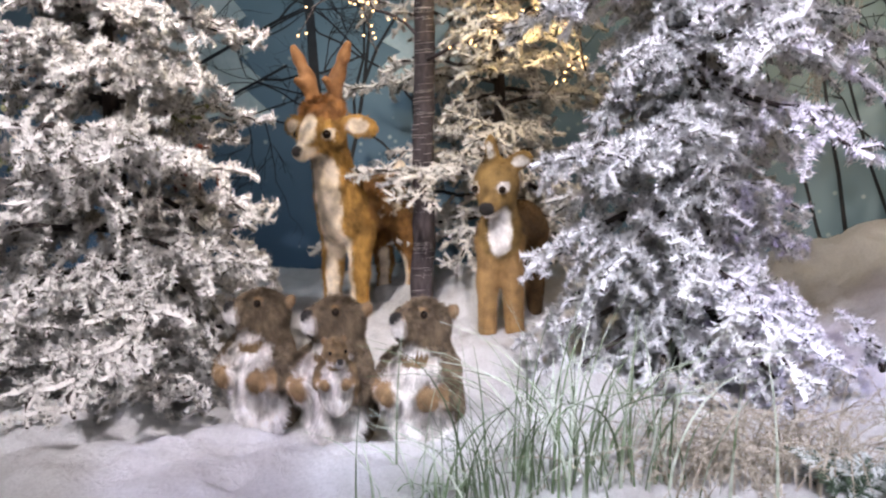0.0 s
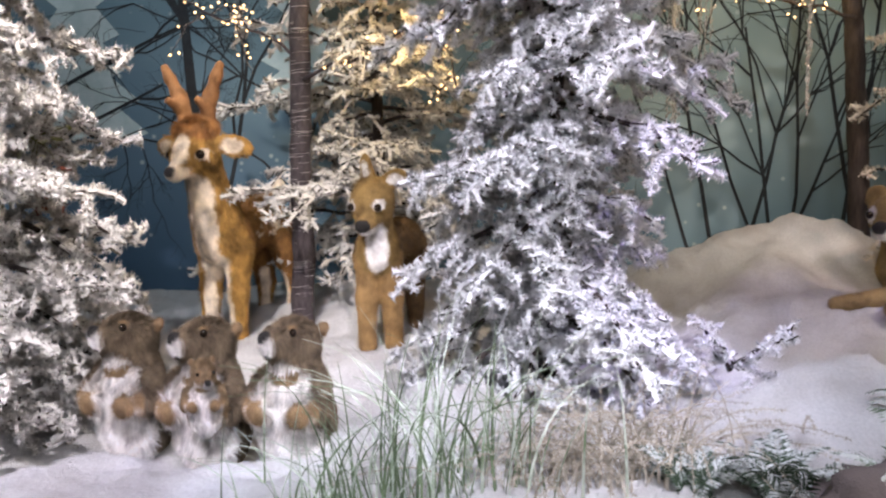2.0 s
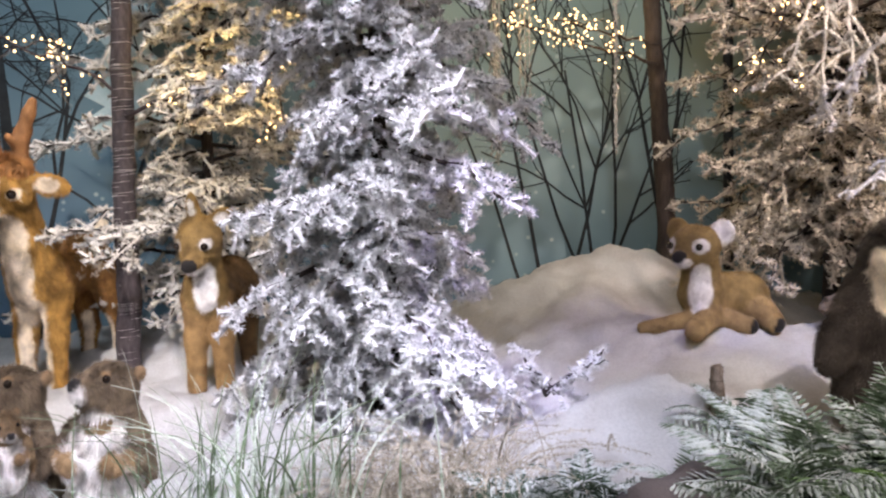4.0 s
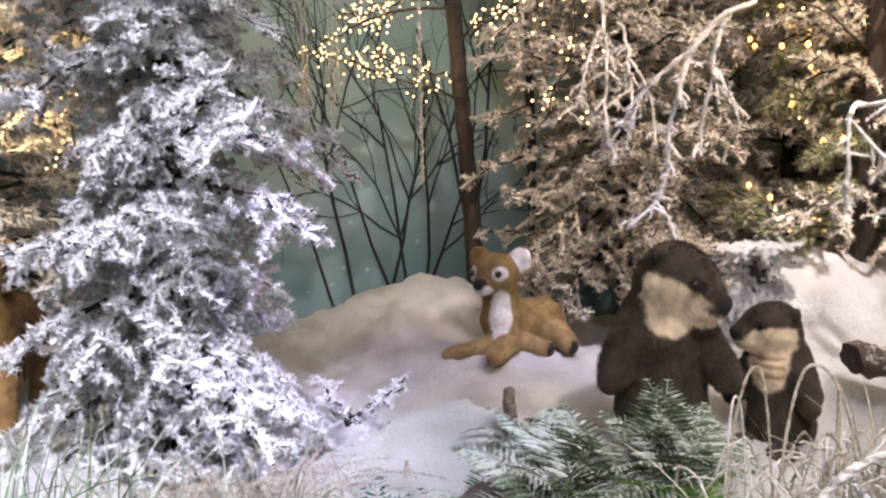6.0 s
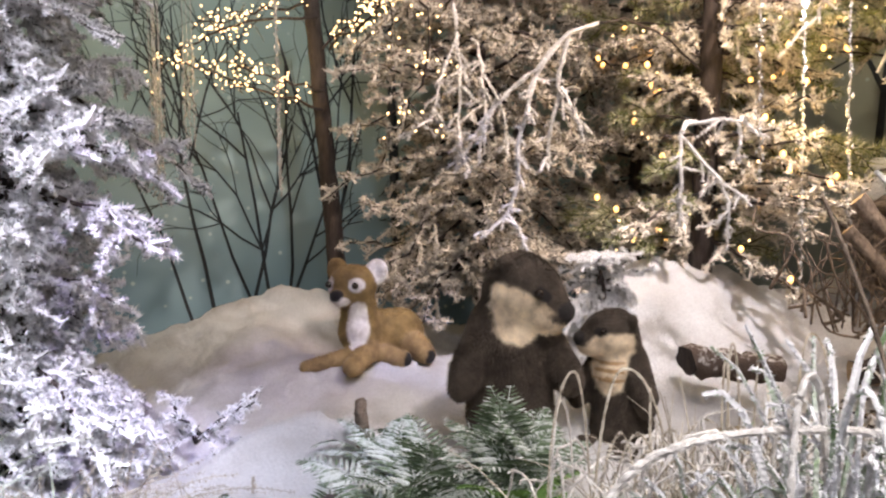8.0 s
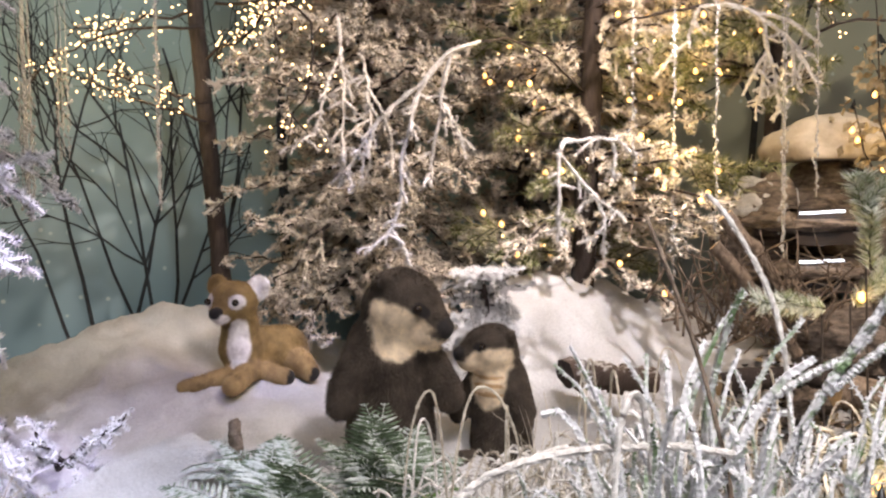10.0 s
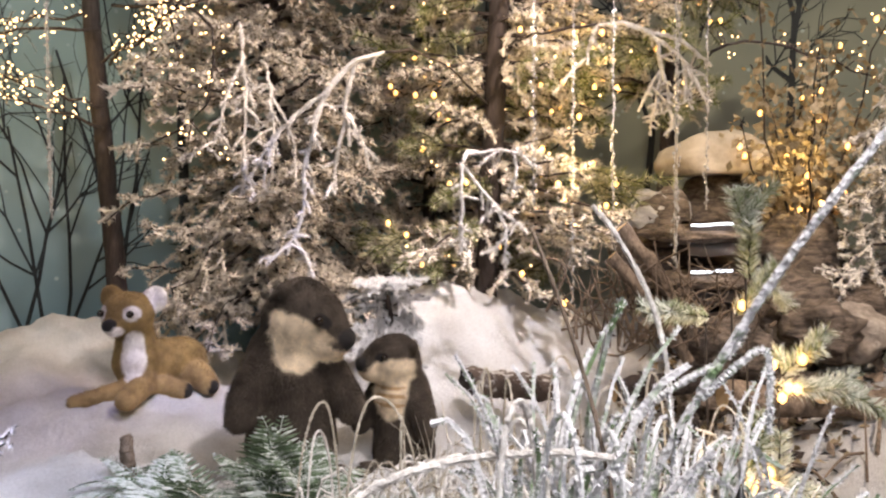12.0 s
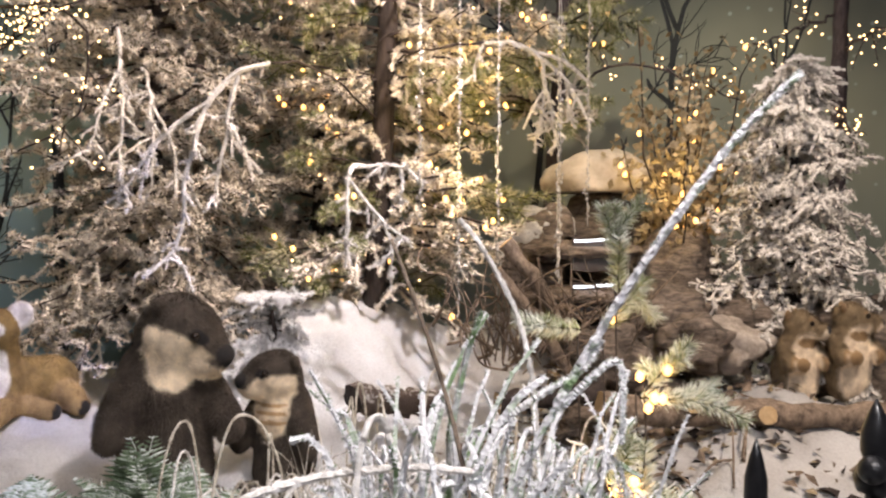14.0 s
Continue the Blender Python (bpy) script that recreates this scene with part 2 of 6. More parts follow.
_b.inputs["Base Color"].default_value = (0.05, 0.04, 0.035, 1)
_n = node(_t, "ShaderNodeTexNoise", Scale=30.0, Detail=3.0)
bump(_t, _b, _n.outputs[0], 0.3, 0.01)
EYE_GLASS, _t, _b = shader("glass_eye", 0.08)
_b.inputs["Base Color"].default_value = (0.015, 0.009, 0.006, 1)


# ---- building helpers ----
RNG = np.random.default_rng(7)


def mesh_of(name, verts, faces, mats, index=None, smooth=True):
    me = bpy.data.meshes.new(name)
    me.from_pydata([tuple(v) for v in verts], [], [tuple(f) for f in faces])
    for m in mats if isinstance(mats, (list, tuple)) else [mats]:
        me.materials.append(m)
    if index is not None:
        me.polygons.foreach_set("material_index", np.asarray(index, dtype=np.int32))
    if smooth:
        me.polygons.foreach_set("use_smooth", np.ones(len(me.polygons), dtype=bool))
    me.update()
    return me


def under(name, me, parent, m=None, label=""):
    ob = new(name, me)
    ob.parent = parent
    if m is not None:
        ob.matrix_basis = m
    return tagged(ob, label)


def thing(name, at, label, category, group="", kind="", me=None):
    ob = new(name, me)
    ob.matrix_basis = at if isinstance(at, Matrix) else Matrix.Translation(at)
    return tagged(ob, label, category, group, kind)


class Soup:
    """Collects vertices and faces for one mesh."""

    def __init__(self):
        self.v, self.f, self.i, self.n = [], [], [], 0

    def add(self, verts, faces, index=0):
        verts = np.asarray(verts, float).reshape(-1, 3)
        self.v.append(verts)
        self.f.extend((faces + self.n).tolist() if isinstance(faces, np.ndarray) else [[k + self.n for k in f] for f in faces])
        self.i.extend([index] * len(faces))
        self.n += len(verts)

    def mesh(self, name, mats, smooth=True):
        return mesh_of(name, np.concatenate(self.v), self.f, mats, self.i, smooth)


def tube(path, radii, sides=6, knobs=0.0, rng=RNG):
    """Rings along a polyline, joined by quads, closed at both ends."""
    path, radii = np.asarray(path, float), np.broadcast_to(radii, len(path)).astype(float)
    ahead = np.gradient(path, axis=0)
    ahead /= np.linalg.norm(ahead, axis=1, keepdims=True) + 1e-9
    ref = np.where(np.abs(ahead[:, 2:3]) < 0.9, [[0, 0, 1.0]], [[1.0, 0, 0]])
    u = np.cross(ahead, ref)
    u /= np.linalg.norm(u, axis=1, keepdims=True) + 1e-9
    w = np.cross(ahead, u)
    a = np.linspace(0, 2 * np.pi, sides, endpoint=False)
    r = radii[:, None] * (1 + knobs * rng.uniform(-1, 1, (len(path), sides)))
    ring = path[:, None] + r[..., None] * (np.cos(a)[None, :, None] * u[:, None] + np.sin(a)[None, :, None] * w[:, None])
    n = len(path)
    faces = [(k * sides + j, k * sides + (j + 1) % sides, (k + 1) * sides + (j + 1) % sides, (k + 1) * sides + j) for k in range(n - 1) for j in range(sides)]
    verts = np.concatenate([ring.reshape(-1, 3), path[:1], path[-1:]])
    tris = [(n * sides, (j + 1) % sides, j) for j in range(sides)] + [(n * sides + 1, (n - 1) * sides + j, (n - 1) * sides + (j + 1) % sides) for j in range(sides)]
    return verts, faces, tris


def add_tube(soup, path, radii, sides=6, knobs=0.0, rng=RNG, index=0):
    v, q, t = tube(path, radii, sides, knobs, rng)
    soup.add(v, q, index)
    soup.f.extend((np.asarray(t) + soup.n - len(v)).tolist())
    soup.i.extend([index] * len(t))


def needles(soup, paths, per_metre, length, width, spread, rng, index=0):
    """One narrow triangle a needle, leaning forward along each polyline."""
    roots, ways = [], []
    for path in paths:
        path = np.asarray(path, float)
        seg = np.diff(path, axis=0)
        size = np.linalg.norm(seg, axis=1)
        n = max(int(size.sum() * per_metre), 3)
        k = rng.choice(len(seg), n, p=size / size.sum())
        roots.append(path[k] + seg[k] * rng.random((n, 1)))
        ways.append(seg[k] / size[k][:, None])
    roots, ways = np.concatenate(roots), np.concatenate(ways)
    n = len(roots)
    side = rng.normal(size=(n, 3))
    side -= (side * ways).sum(1, keepdims=True) * ways
    side /= np.linalg.norm(side, axis=1, keepdims=True)
    go = ways * (1 - spread) + side * spread
    go /= np.linalg.norm(go, axis=1, keepdims=True)
    flat = np.cross(go, rng.normal(size=(n, 3)))
    flat /= np.linalg.norm(flat, axis=1, keepdims=True)
    size = length * rng.uniform(0.65, 1.2, (n, 1))
    v = np.stack([roots - flat * width / 2, roots + flat * width / 2, roots + go * size], 1).reshape(-1, 3)
    soup.add(v, np.arange(3 * n).reshape(-1, 3), index)


# ---- ground ----
MOUNDS = [(2.6, 4.15, 0.44, 0.80, 0.45), (1.9, 4.3, 0.12, 0.5, 0.4), (2.35, 3.1, 0.22, 0.7, 0.6), (3.85, 2.50, 0.62, 0.72, 0.56), (3.35, 2.35, 0.12, 0.4, 0.4), (2.5, 1.9, 0.08, 0.6, 0.5), (4.3, 0.4, 0.30, 0.9, 0.9),
          (1.56, 2.32, 0.19, 0.34, 0.22), (1.95, 2.5, 0.06, 0.3, 0.2), (0.38, 2.36, 0.20, 0.30, 0.19), (-0.35, 2.56, -0.05, 0.5, 0.2), (-0.9, 2.25, 0.05, 0.5, 0.2), (-0.2, 2.18, 0.05, 0.25, 0.12), (5.2, 1.8, 0.6, 0.8, 0.8), (0.2, 4.4, 0.1, 0.5, 0.3),
          (1.75, 3.3, 0.10, 0.4, 0.25), (2.1, 3.7, 0.10, 0.3, 0.2), (-0.35, 3.3, 0.06, 0.5, 0.2)]


def height(x, y):
    z = 0.45
    for mx, my, up, sx, sy in MOUNDS:
        z += up * math.exp(-(((x - mx) / sx) ** 2 + ((y - my) / sy) ** 2))
    soft = noise.fractal(Vector((x * 1.6, y * 1.6, 0.3)), 1.0, 2.0, 4)
    fold = 1 - abs(noise.noise(Vector((x * 1.5 + 0.5 * y, y * 2.0, 2.2))))
    fine = noise.fractal(Vector((x * 7, y * 7, 4.1)), 0.8, 2.0, 4)
    tuft = noise.fractal(Vector((x * 26, y * 26, 1.7)), 0.9, 2.0, 2)
    return z + 0.055 * soft + 0.060 * (fold**2 - 0.5) + 0.034 * fine + 0.005 * tuft


xs, ys = np.linspace(-3, 6.8, 331), np.linspace(0.35, 6, 191)
grid = [(x, y - 0.78 * max(0.0, x) * (1 - min(1.0, max(0.0, (y - 0.35) / 1.8))), 0.0) for y in ys for x in xs]
grid = [(x, y, height(x, y)) for x, y, _ in grid]
quads = [(j * 331 + i, j * 331 + i + 1, (j + 1) * 331 + i + 1, (j + 1) * 331 + i) for j in range(190) for i in range(330)]
rim = len(grid)
edge = list(range(0, 331))
grid += [(grid[k][0], grid[k][1] - 0.01, -0.01) for k in edge]
quads += [(rim + k, rim + k + 1, k + 1, k) for k in range(330)]
thing("ground", (0, 0, 0), "rolling bed of white artificial snow with soft hollows", "snow ground", kind="structure", me=mesh_of("ground", grid, quads, SNOW))


def box(name, lo, hi, mat, label, category):
    (a, b, c), (d, e, f) = lo, hi
    v = [(x, y, z) for z in (c, f) for y in (b, e) for x in (a, d)]
    q = [(0, 2, 3, 1), (4, 5, 7, 6), (0, 1, 5, 4), (2, 6, 7, 3), (0, 4, 6, 2), (1, 3, 7, 5)]
    return thing(name, (0, 0, 0), label, category, kind="structure", me=mesh_of(name, v, q, mat, smooth=False))


box("floor", (-5, -5, -0.1), (9, 7.5, 0.0), WALL, "plain dark hall floor before the display", "floor")
box("ceiling", (-5, -5, 4.3), (9, 7.5, 4.4), CEILING, "plain dark hall ceiling", "ceiling")
box("wall_south", (-5, -5.1, 0.0), (9, -5.0, 4.3), WALL, "plain dark hall wall", "wall")
box("wall_west", (-5.1, -5, 0.0), (-5, 7.5, 4.3), WALL, "plain dark hall wall", "wall")
box("wall_east", (9, -5, 0.0), (9.1, 7.5, 4.3), WALL, "plain dark hall wall", "wall")
box("wall_north", (-5, 7.4, 0.0), (9, 7.5, 4.3), WALL, "plain dark hall wall", "wall")

# the painted backdrop bends round the display
BEND = [(-4.6, 5.0), (-2.0, 5.35), (0.0, 5.4), (2.0, 5.3), (3.6, 4.95), (4.9, 4.3), (5.9, 3.2), (6.4, 1.8), (6.6, 0.0), (6.6, -3.0)]
LENGTHS = np.r_[0, np.cumsum([math.dist(a, b) for a, b in zip(BEND, BEND[1:])])]


def on_backdrop(s, z, out=0.0):
    """A place on the backdrop, s metres along it, out metres before it."""
    x, y = (np.interp(s, LENGTHS, [p[k] for p in BEND]) for k in (0, 1))
    ax, ay = (np.interp(s + 0.1, LENGTHS, [p[k] for p in BEND]) - np.interp(s - 0.1, LENGTHS, [p[k] for p in BEND]) for k in (0, 1))
    size = math.hypot(ax, ay)
    return (x + ay / size * out, y - ax / size * out, z)


steps = np.linspace(0.11, LENGTHS[-1] - 0.11, 80)
sheet = [on_backdrop(s, z, o) for o in (0.0, -0.04) for s in steps for z in (0.0, 4.2)]
faces = [(2 * k, 2 * k + 2, 2 * k + 3, 2 * k + 1) for k in range(79)] + [(160 + 2 * k, 161 + 2 * k, 163 + 2 * k, 162 + 2 * k) for k in range(79)]
faces += [(2 * k + 1, 2 * k + 3, 2 * k + 163, 2 * k + 161) for k in range(79)]
backdrop = thing("backdrop", (0, 0, 0), "curved mural of a blue-grey winter dusk", "backdrop", kind="structure", me=mesh_of("backdrop", sheet, faces, MURAL))


def painted_tree(s, z0, tall, spread, seed, name="painted_tree", width=0.03, mat=MURAL_DARK, lean=0.0, depth=4, wander=0.17):
    """A flat branching silhouette on the mural."""
    rng, soup = np.random.default_rng(seed), Soup()

    def limb(a, b, angle, size, w, level):
        n = 5
        pts = [(a, b)]
        for _ in range(n):
            angle += rng.normal(0, wander if level else 0.4 * wander)
            pts.append((pts[-1][0] + math.sin(angle) * size / n, pts[-1][1] + math.cos(angle) * size / n))
        pts = np.array(pts)
        side = np.gradient(pts, axis=0)[:, ::-1] * [1, -1]
        side /= np.linalg.norm(side, axis=1, keepdims=True)
        ws = np.linspace(w, w * 0.55, n + 1)[:, None] / 2
        out = 0.004 + 0.0005 * level
        rows = [on_backdrop(*p, out) for p in pts + side * ws] + [on_backdrop(*p, out) for p in pts - side * ws]
        soup.add(rows, [(k, k + 1, n + 2 + k, n + 1 + k) for k in range(n)])
        if level < depth:
            for k in range(rng.integers(2, 5)):
                at = pts[rng.integers(2, n + 1)]
                limb(*at, angle + rng.choice([-1, 1]) * rng.uniform(0.35, 0.9) * spread, size * rng.uniform(0.45, 0.75), w * 0.58, level + 1)

    limb(s, z0, lean, tall, width, 0)
    return under(name, soup.mesh(name, mat, False), backdrop, label="black painted bare tree")


# ---- firs ----
def droop_path(at, way, size, sag, n, rng, wiggle=0.02):
    way = np.asarray(way, float) / np.linalg.norm(way)
    s = np.linspace(0, 1, n)[:, None]
    path = np.asarray(at, float) + way * size * s - np.array([0, 0, 1.0]) * sag * size * s**2
    path[1:] += rng.normal(0, wiggle * size, (n - 1, 3)) * s[1:]
    return path


def fir_branch(seed, size, mat, density=600, fat=0.0085, droop=0.22, grain=(0.024, 0.0066)):
    """A cushion of short blunt shoots on a limb along +x, each furred with short flocked needles."""
    rng, soup = np.random.default_rng(seed), Soup()
    limb = droop_path((0, 0, 0), (1, 0, 0.12), size, droop, 11, rng, 0.03)
    add_tube(soup, limb, np.linspace(0.011, 0.005, 11), 5, 0.2, rng, 1)
    twigs = [limb[5:]]
    s = 0.12
    side = 1
    while s < 0.99:
        at = np.array([np.interp(s, np.linspace(0, 1, 11), limb[:, k]) for k in range(3)])
        reach = (0.36 * (1 - s) + 0.13) * size * rng.uniform(0.6, 1.2)
        angle = rng.uniform(0.6, 1.35)
        way = (math.cos(angle), side * math.sin(angle), rng.uniform(-0.3, 0.4))
        path = droop_path(at, way, reach, rng.uniform(0.05, 0.55), 6, rng, 0.06)
        twigs.append(path)
        for k in range(int(reach / 0.030) + 2):
            f = rng.uniform(0.1, 1.0)
            p = np.array([np.interp(f, np.linspace(0, 1, 6), path[:, j]) for j in range(3)])
            w = np.array(way) * 0.45 + np.array([0.3, 0, 0.05]) + rng.normal(0, 0.5, 3)
            twigs.append(droop_path(p, w, rng.uniform(0.026, 0.060), 0.2, 3, rng, 0.05))
        s += 0.064 / size * rng.uniform(0.7, 1.2)
        side = -side
    for path in twigs:
        long = np.linalg.norm(np.diff(path, axis=0), axis=1).sum()
        n = max(2, int(long / 0.04))
        fine = np.stack([np.interp(np.linspace(0, 1, n), np.linspace(0, 1, len(path)), path[:, j]) for j in range(3)], 1)
        v, q, _ = tube(fine, fat * np.linspace(1.0, 0.8, n) * rng.uniform(0.75, 1.25, n), 4, 0.35, rng)
        soup.add(v, q, 0)
    needles(soup, twigs, density, *grain, 0.84, rng, 0)
    return soup.mesh("branch", [mat, BARK], False)


def fir_tree(at, tall, reach, mat, label, seed, count, bare=0.05, top_reach=0.1, group="flocked firs", lower=-24, upper=28, density=600, fat=0.0085, hang=0.08):
    rng = np.random.default_rng(seed)
    tree = thing("fir_tree", at, label, "fir tree", group)
    soup = Soup()
    add_tube(soup, [(0.01 * math.sin(3 * s), 0.01 * math.cos(4 * s), tall * s - 0.05) for s in np.linspace(0, 1, 12)], np.linspace(0.045, 0.008, 12), 8, 0.12, rng)
    under("trunk", soup.mesh("trunk", BARK), tree)
    kinds = [fir_branch(seed * 10 + k, 0.62, mat, density, fat, 0.10 + hang * k) for k in range(4)]
    for k in range(count):
        s = ((k + 0.5) / count) ** 1.1
        z = tall * (bare + (0.97 - bare) * s) + rng.uniform(-0.04, 0.04)
        inner = rng.random() < 0.4
        size = (reach * (1 - s) + top_reach * s) * (rng.uniform(0.45, 0.7) if inner else rng.uniform(0.78, 1.15))
        turn = k * 137.5 + rng.uniform(-25, 25)
        pitch = lower + (upper - lower) * s + rng.uniform(-16, 14)
        scale = size / 0.62
        wide = min(max(1.2 * scale, 0.9), 1.25)
        m = pose(0, 0, z, 0, 0, turn) @ pose(0, 0, 0, rng.uniform(-18, 18), -pitch, rng.uniform(-14, 14)) @ Matrix.Diagonal((scale, wide, wide, 1))
        under("branch", kinds[rng.integers(4)], tree, m)
    return tree


fir_tree((0.90, 3.04, 0.38), 3.3, 0.78, FLOCK, "thickly white-flocked fir with heavy drooping branches", 3, 190, bare=0.02, top_reach=0.36, lower=-28, hang=0.12)
fir_tree((-1.16, 2.94, 0.40), 3.1, 0.76, FLOCK_WARM, "grey-white flocked fir beside the marmots", 5, 172, bare=0.02, top_reach=0.18, lower=-16, upper=34)
fir_tree((0.30, 4.62, 0.45), 3.0, 0.98, FLOCK_WARM, "flocked fir behind the pole and the deer", 8, 84, bare=0.10, lower=-6, upper=20, top_reach=0.4, density=300)
fir_tree((3.42, 3.42, 0.72), 3.1, 0.92, FLOCK_THIN, "thinly flocked brown-grey fir behind the snow hollow", 11, 150, bare=0.09, lower=-16, top_reach=0.66, density=400, fat=0.006, hang=0.12)
fir_tree((4.95, 0.46, 0.95), 1.36, 0.68, FLOCK_WARM, "low bushy flocked fir above the rocks", 14, 84, density=300)
fir_tree((4.50, 3.20, 0.95), 3.0, 1.02, FLOCK_THIN, "thinly flocked fir hung with warm lights", 17, 96, bare=0.06, lower=-10, top_reach=0.85, density=270, fat=0.006)
fir_tree((3.22, 2.34, 0.72), 0.44, 0.24, FLOCK, "small white-flocked fir seedling behind the otters", 19, 14)


# ---- plush animals: each is one mesh grown round a few soft forms ----
def surface(forms, cell, blend):
    """A smooth skin round rounded cones and ellipsoids: vertices, quads, normals and the form nearest to each vertex."""
    lo = np.min([np.min([f[1] - np.max(f[2]), (f[3] if f[0] == "c" else f[1]) - np.max(f[4] if f[0] == "c" else f[2])], axis=0) for f in forms], axis=0) - 3 * cell
    hi = np.max([np.max([f[1] + np.max(f[2]), (f[3] if f[0] == "c" else f[1]) + np.max(f[4] if f[0] == "c" else f[2])], axis=0) for f in forms], axis=0) + 3 * cell
    n = np.ceil((hi - lo) / cell).astype(int)
    axes = [lo[k] + cell * np.arange(n[k]) for k in range(3)]
    p = np.stack(np.meshgrid(*axes, indexing="ij"), -1)

    def distances(q):
        out = []
        for f in forms:
            if f[0] == "c":
                a, ra, b, rb = f[1], f[2], f[3], f[4]
                ab = b - a
                s = np.clip(((q - a) @ ab) / (ab @ ab + 1e-9), 0, 1)
                out.append(np.linalg.norm(q - a - s[..., None] * ab, axis=-1) - (ra + (rb - ra) * s))
            else:
                d = (q - f[1]) @ f[3]
                k = np.linalg.norm(d / f[2], axis=-1)
                g = np.linalg.norm(d / f[2] ** 2, axis=-1) + 1e-6
                out.append(k * (k - 1) / g)
        return np.array(out)

    def field(q):
        d = distances(q)
        return -blend * np.log(np.exp(-np.clip(d, -0.4, 0.6) / blend).sum(0))

    v = field(p)
    inside = v < 0
    corner = [v[i : n[0] - 1 + i, j : n[1] - 1 + j, k : n[2] - 1 + k] for i in (0, 1) for j in (0, 1) for k in (0, 1)]
    offs = [(i, j, k) for i in (0, 1) for j in (0, 1) for k in (0, 1)]
    total, count = np.zeros((*(n - 1), 3)), np.zeros(n - 1)
    for a in range(8):
        for b in range(a + 1, 8):
            if sum(abs(x - y) for x, y in zip(offs[a], offs[b])) != 1:
                continue
            va, vb = corner[a], corner[b]
            cross = (va < 0) != (vb < 0)
            s = np.where(cross, va / (va - vb + 1e-12), 0)
            at = np.array(offs[a]) + s[..., None] * (np.array(offs[b]) - np.array(offs[a]))
            total += np.where(cross[..., None], at, 0)
            count += cross
    live = count > 0
    ids = -np.ones(n - 1, int)
    ids[live] = np.arange(live.sum())
    verts = lo + cell * (np.argwhere(live) + total[live] / count[live][:, None])
    faces = []
    for axis in range(3):
        u, w = (axis + 1) % 3, (axis + 2) % 3
        a = [slice(1, -1)] * 3
        a[axis] = slice(0, -1)
        b = list(a)
        b[axis] = slice(1, None)
        where = np.argwhere(inside[tuple(a)] != inside[tuple(b)])
        base = where.copy()
        for k in (u, w):
            base[:, k] += 1
        ok = (base < n - 1).all(1)
        base = base[ok]
        flip = inside[tuple(base.T)]
        eu, ew = np.eye(3, dtype=int)[u], np.eye(3, dtype=int)[w]
        quad = np.stack([ids[tuple((base - eu - ew).T)], ids[tuple((base - ew).T)], ids[tuple(base.T)], ids[tuple((base - eu).T)]], 1)
        quad[~flip] = quad[~flip][:, ::-1]
        faces.append(quad[(quad >= 0).all(1)])
    d = distances(verts)
    grad = np.stack([field(verts + 1e-3 * e) - field(verts - 1e-3 * e) for e in np.eye(3)], -1)
    grad /= np.linalg.norm(grad, axis=1, keepdims=True) + 1e-9
    return verts, np.concatenate(faces), grad, d.argmin(0)


def cone(a, ra, b, rb, colour):
    return ("c", np.array(a, float), ra, np.array(b, float), rb, colour)


def egg(c, r, colour, rx=0, ry=0, rz=0):
    return ("e", np.array(c, float), np.array(r, float), np.array(pose(0, 0, 0, rx, ry, rz).to_3x3()), colour)


def turned(items, pivot, degrees, nod=0):
    """Forms, paint or eyes of a head, turned about a neck."""
    m = pose(*pivot) @ pose(0, 0, 0, 0, 0, degrees) @ pose(0, 0, 0, nod, 0, 0) @ pose(*(-c for c in pivot))
    r = np.array(m.to_3x3())
    to = lambda c: np.array(m @ Vector(c))
    out = []
    for f in items:
        if not isinstance(f[0], str):
            out.append((to(f[0]), f[1], f[2], r))
        elif f[0] == "c":
            out.append(("c", to(f[1]), f[2], to(f[3]), f[4], f[5]))
        else:
            out.append(("e", to(f[1]), f[2], r @ f[3], f[4]))
    return out


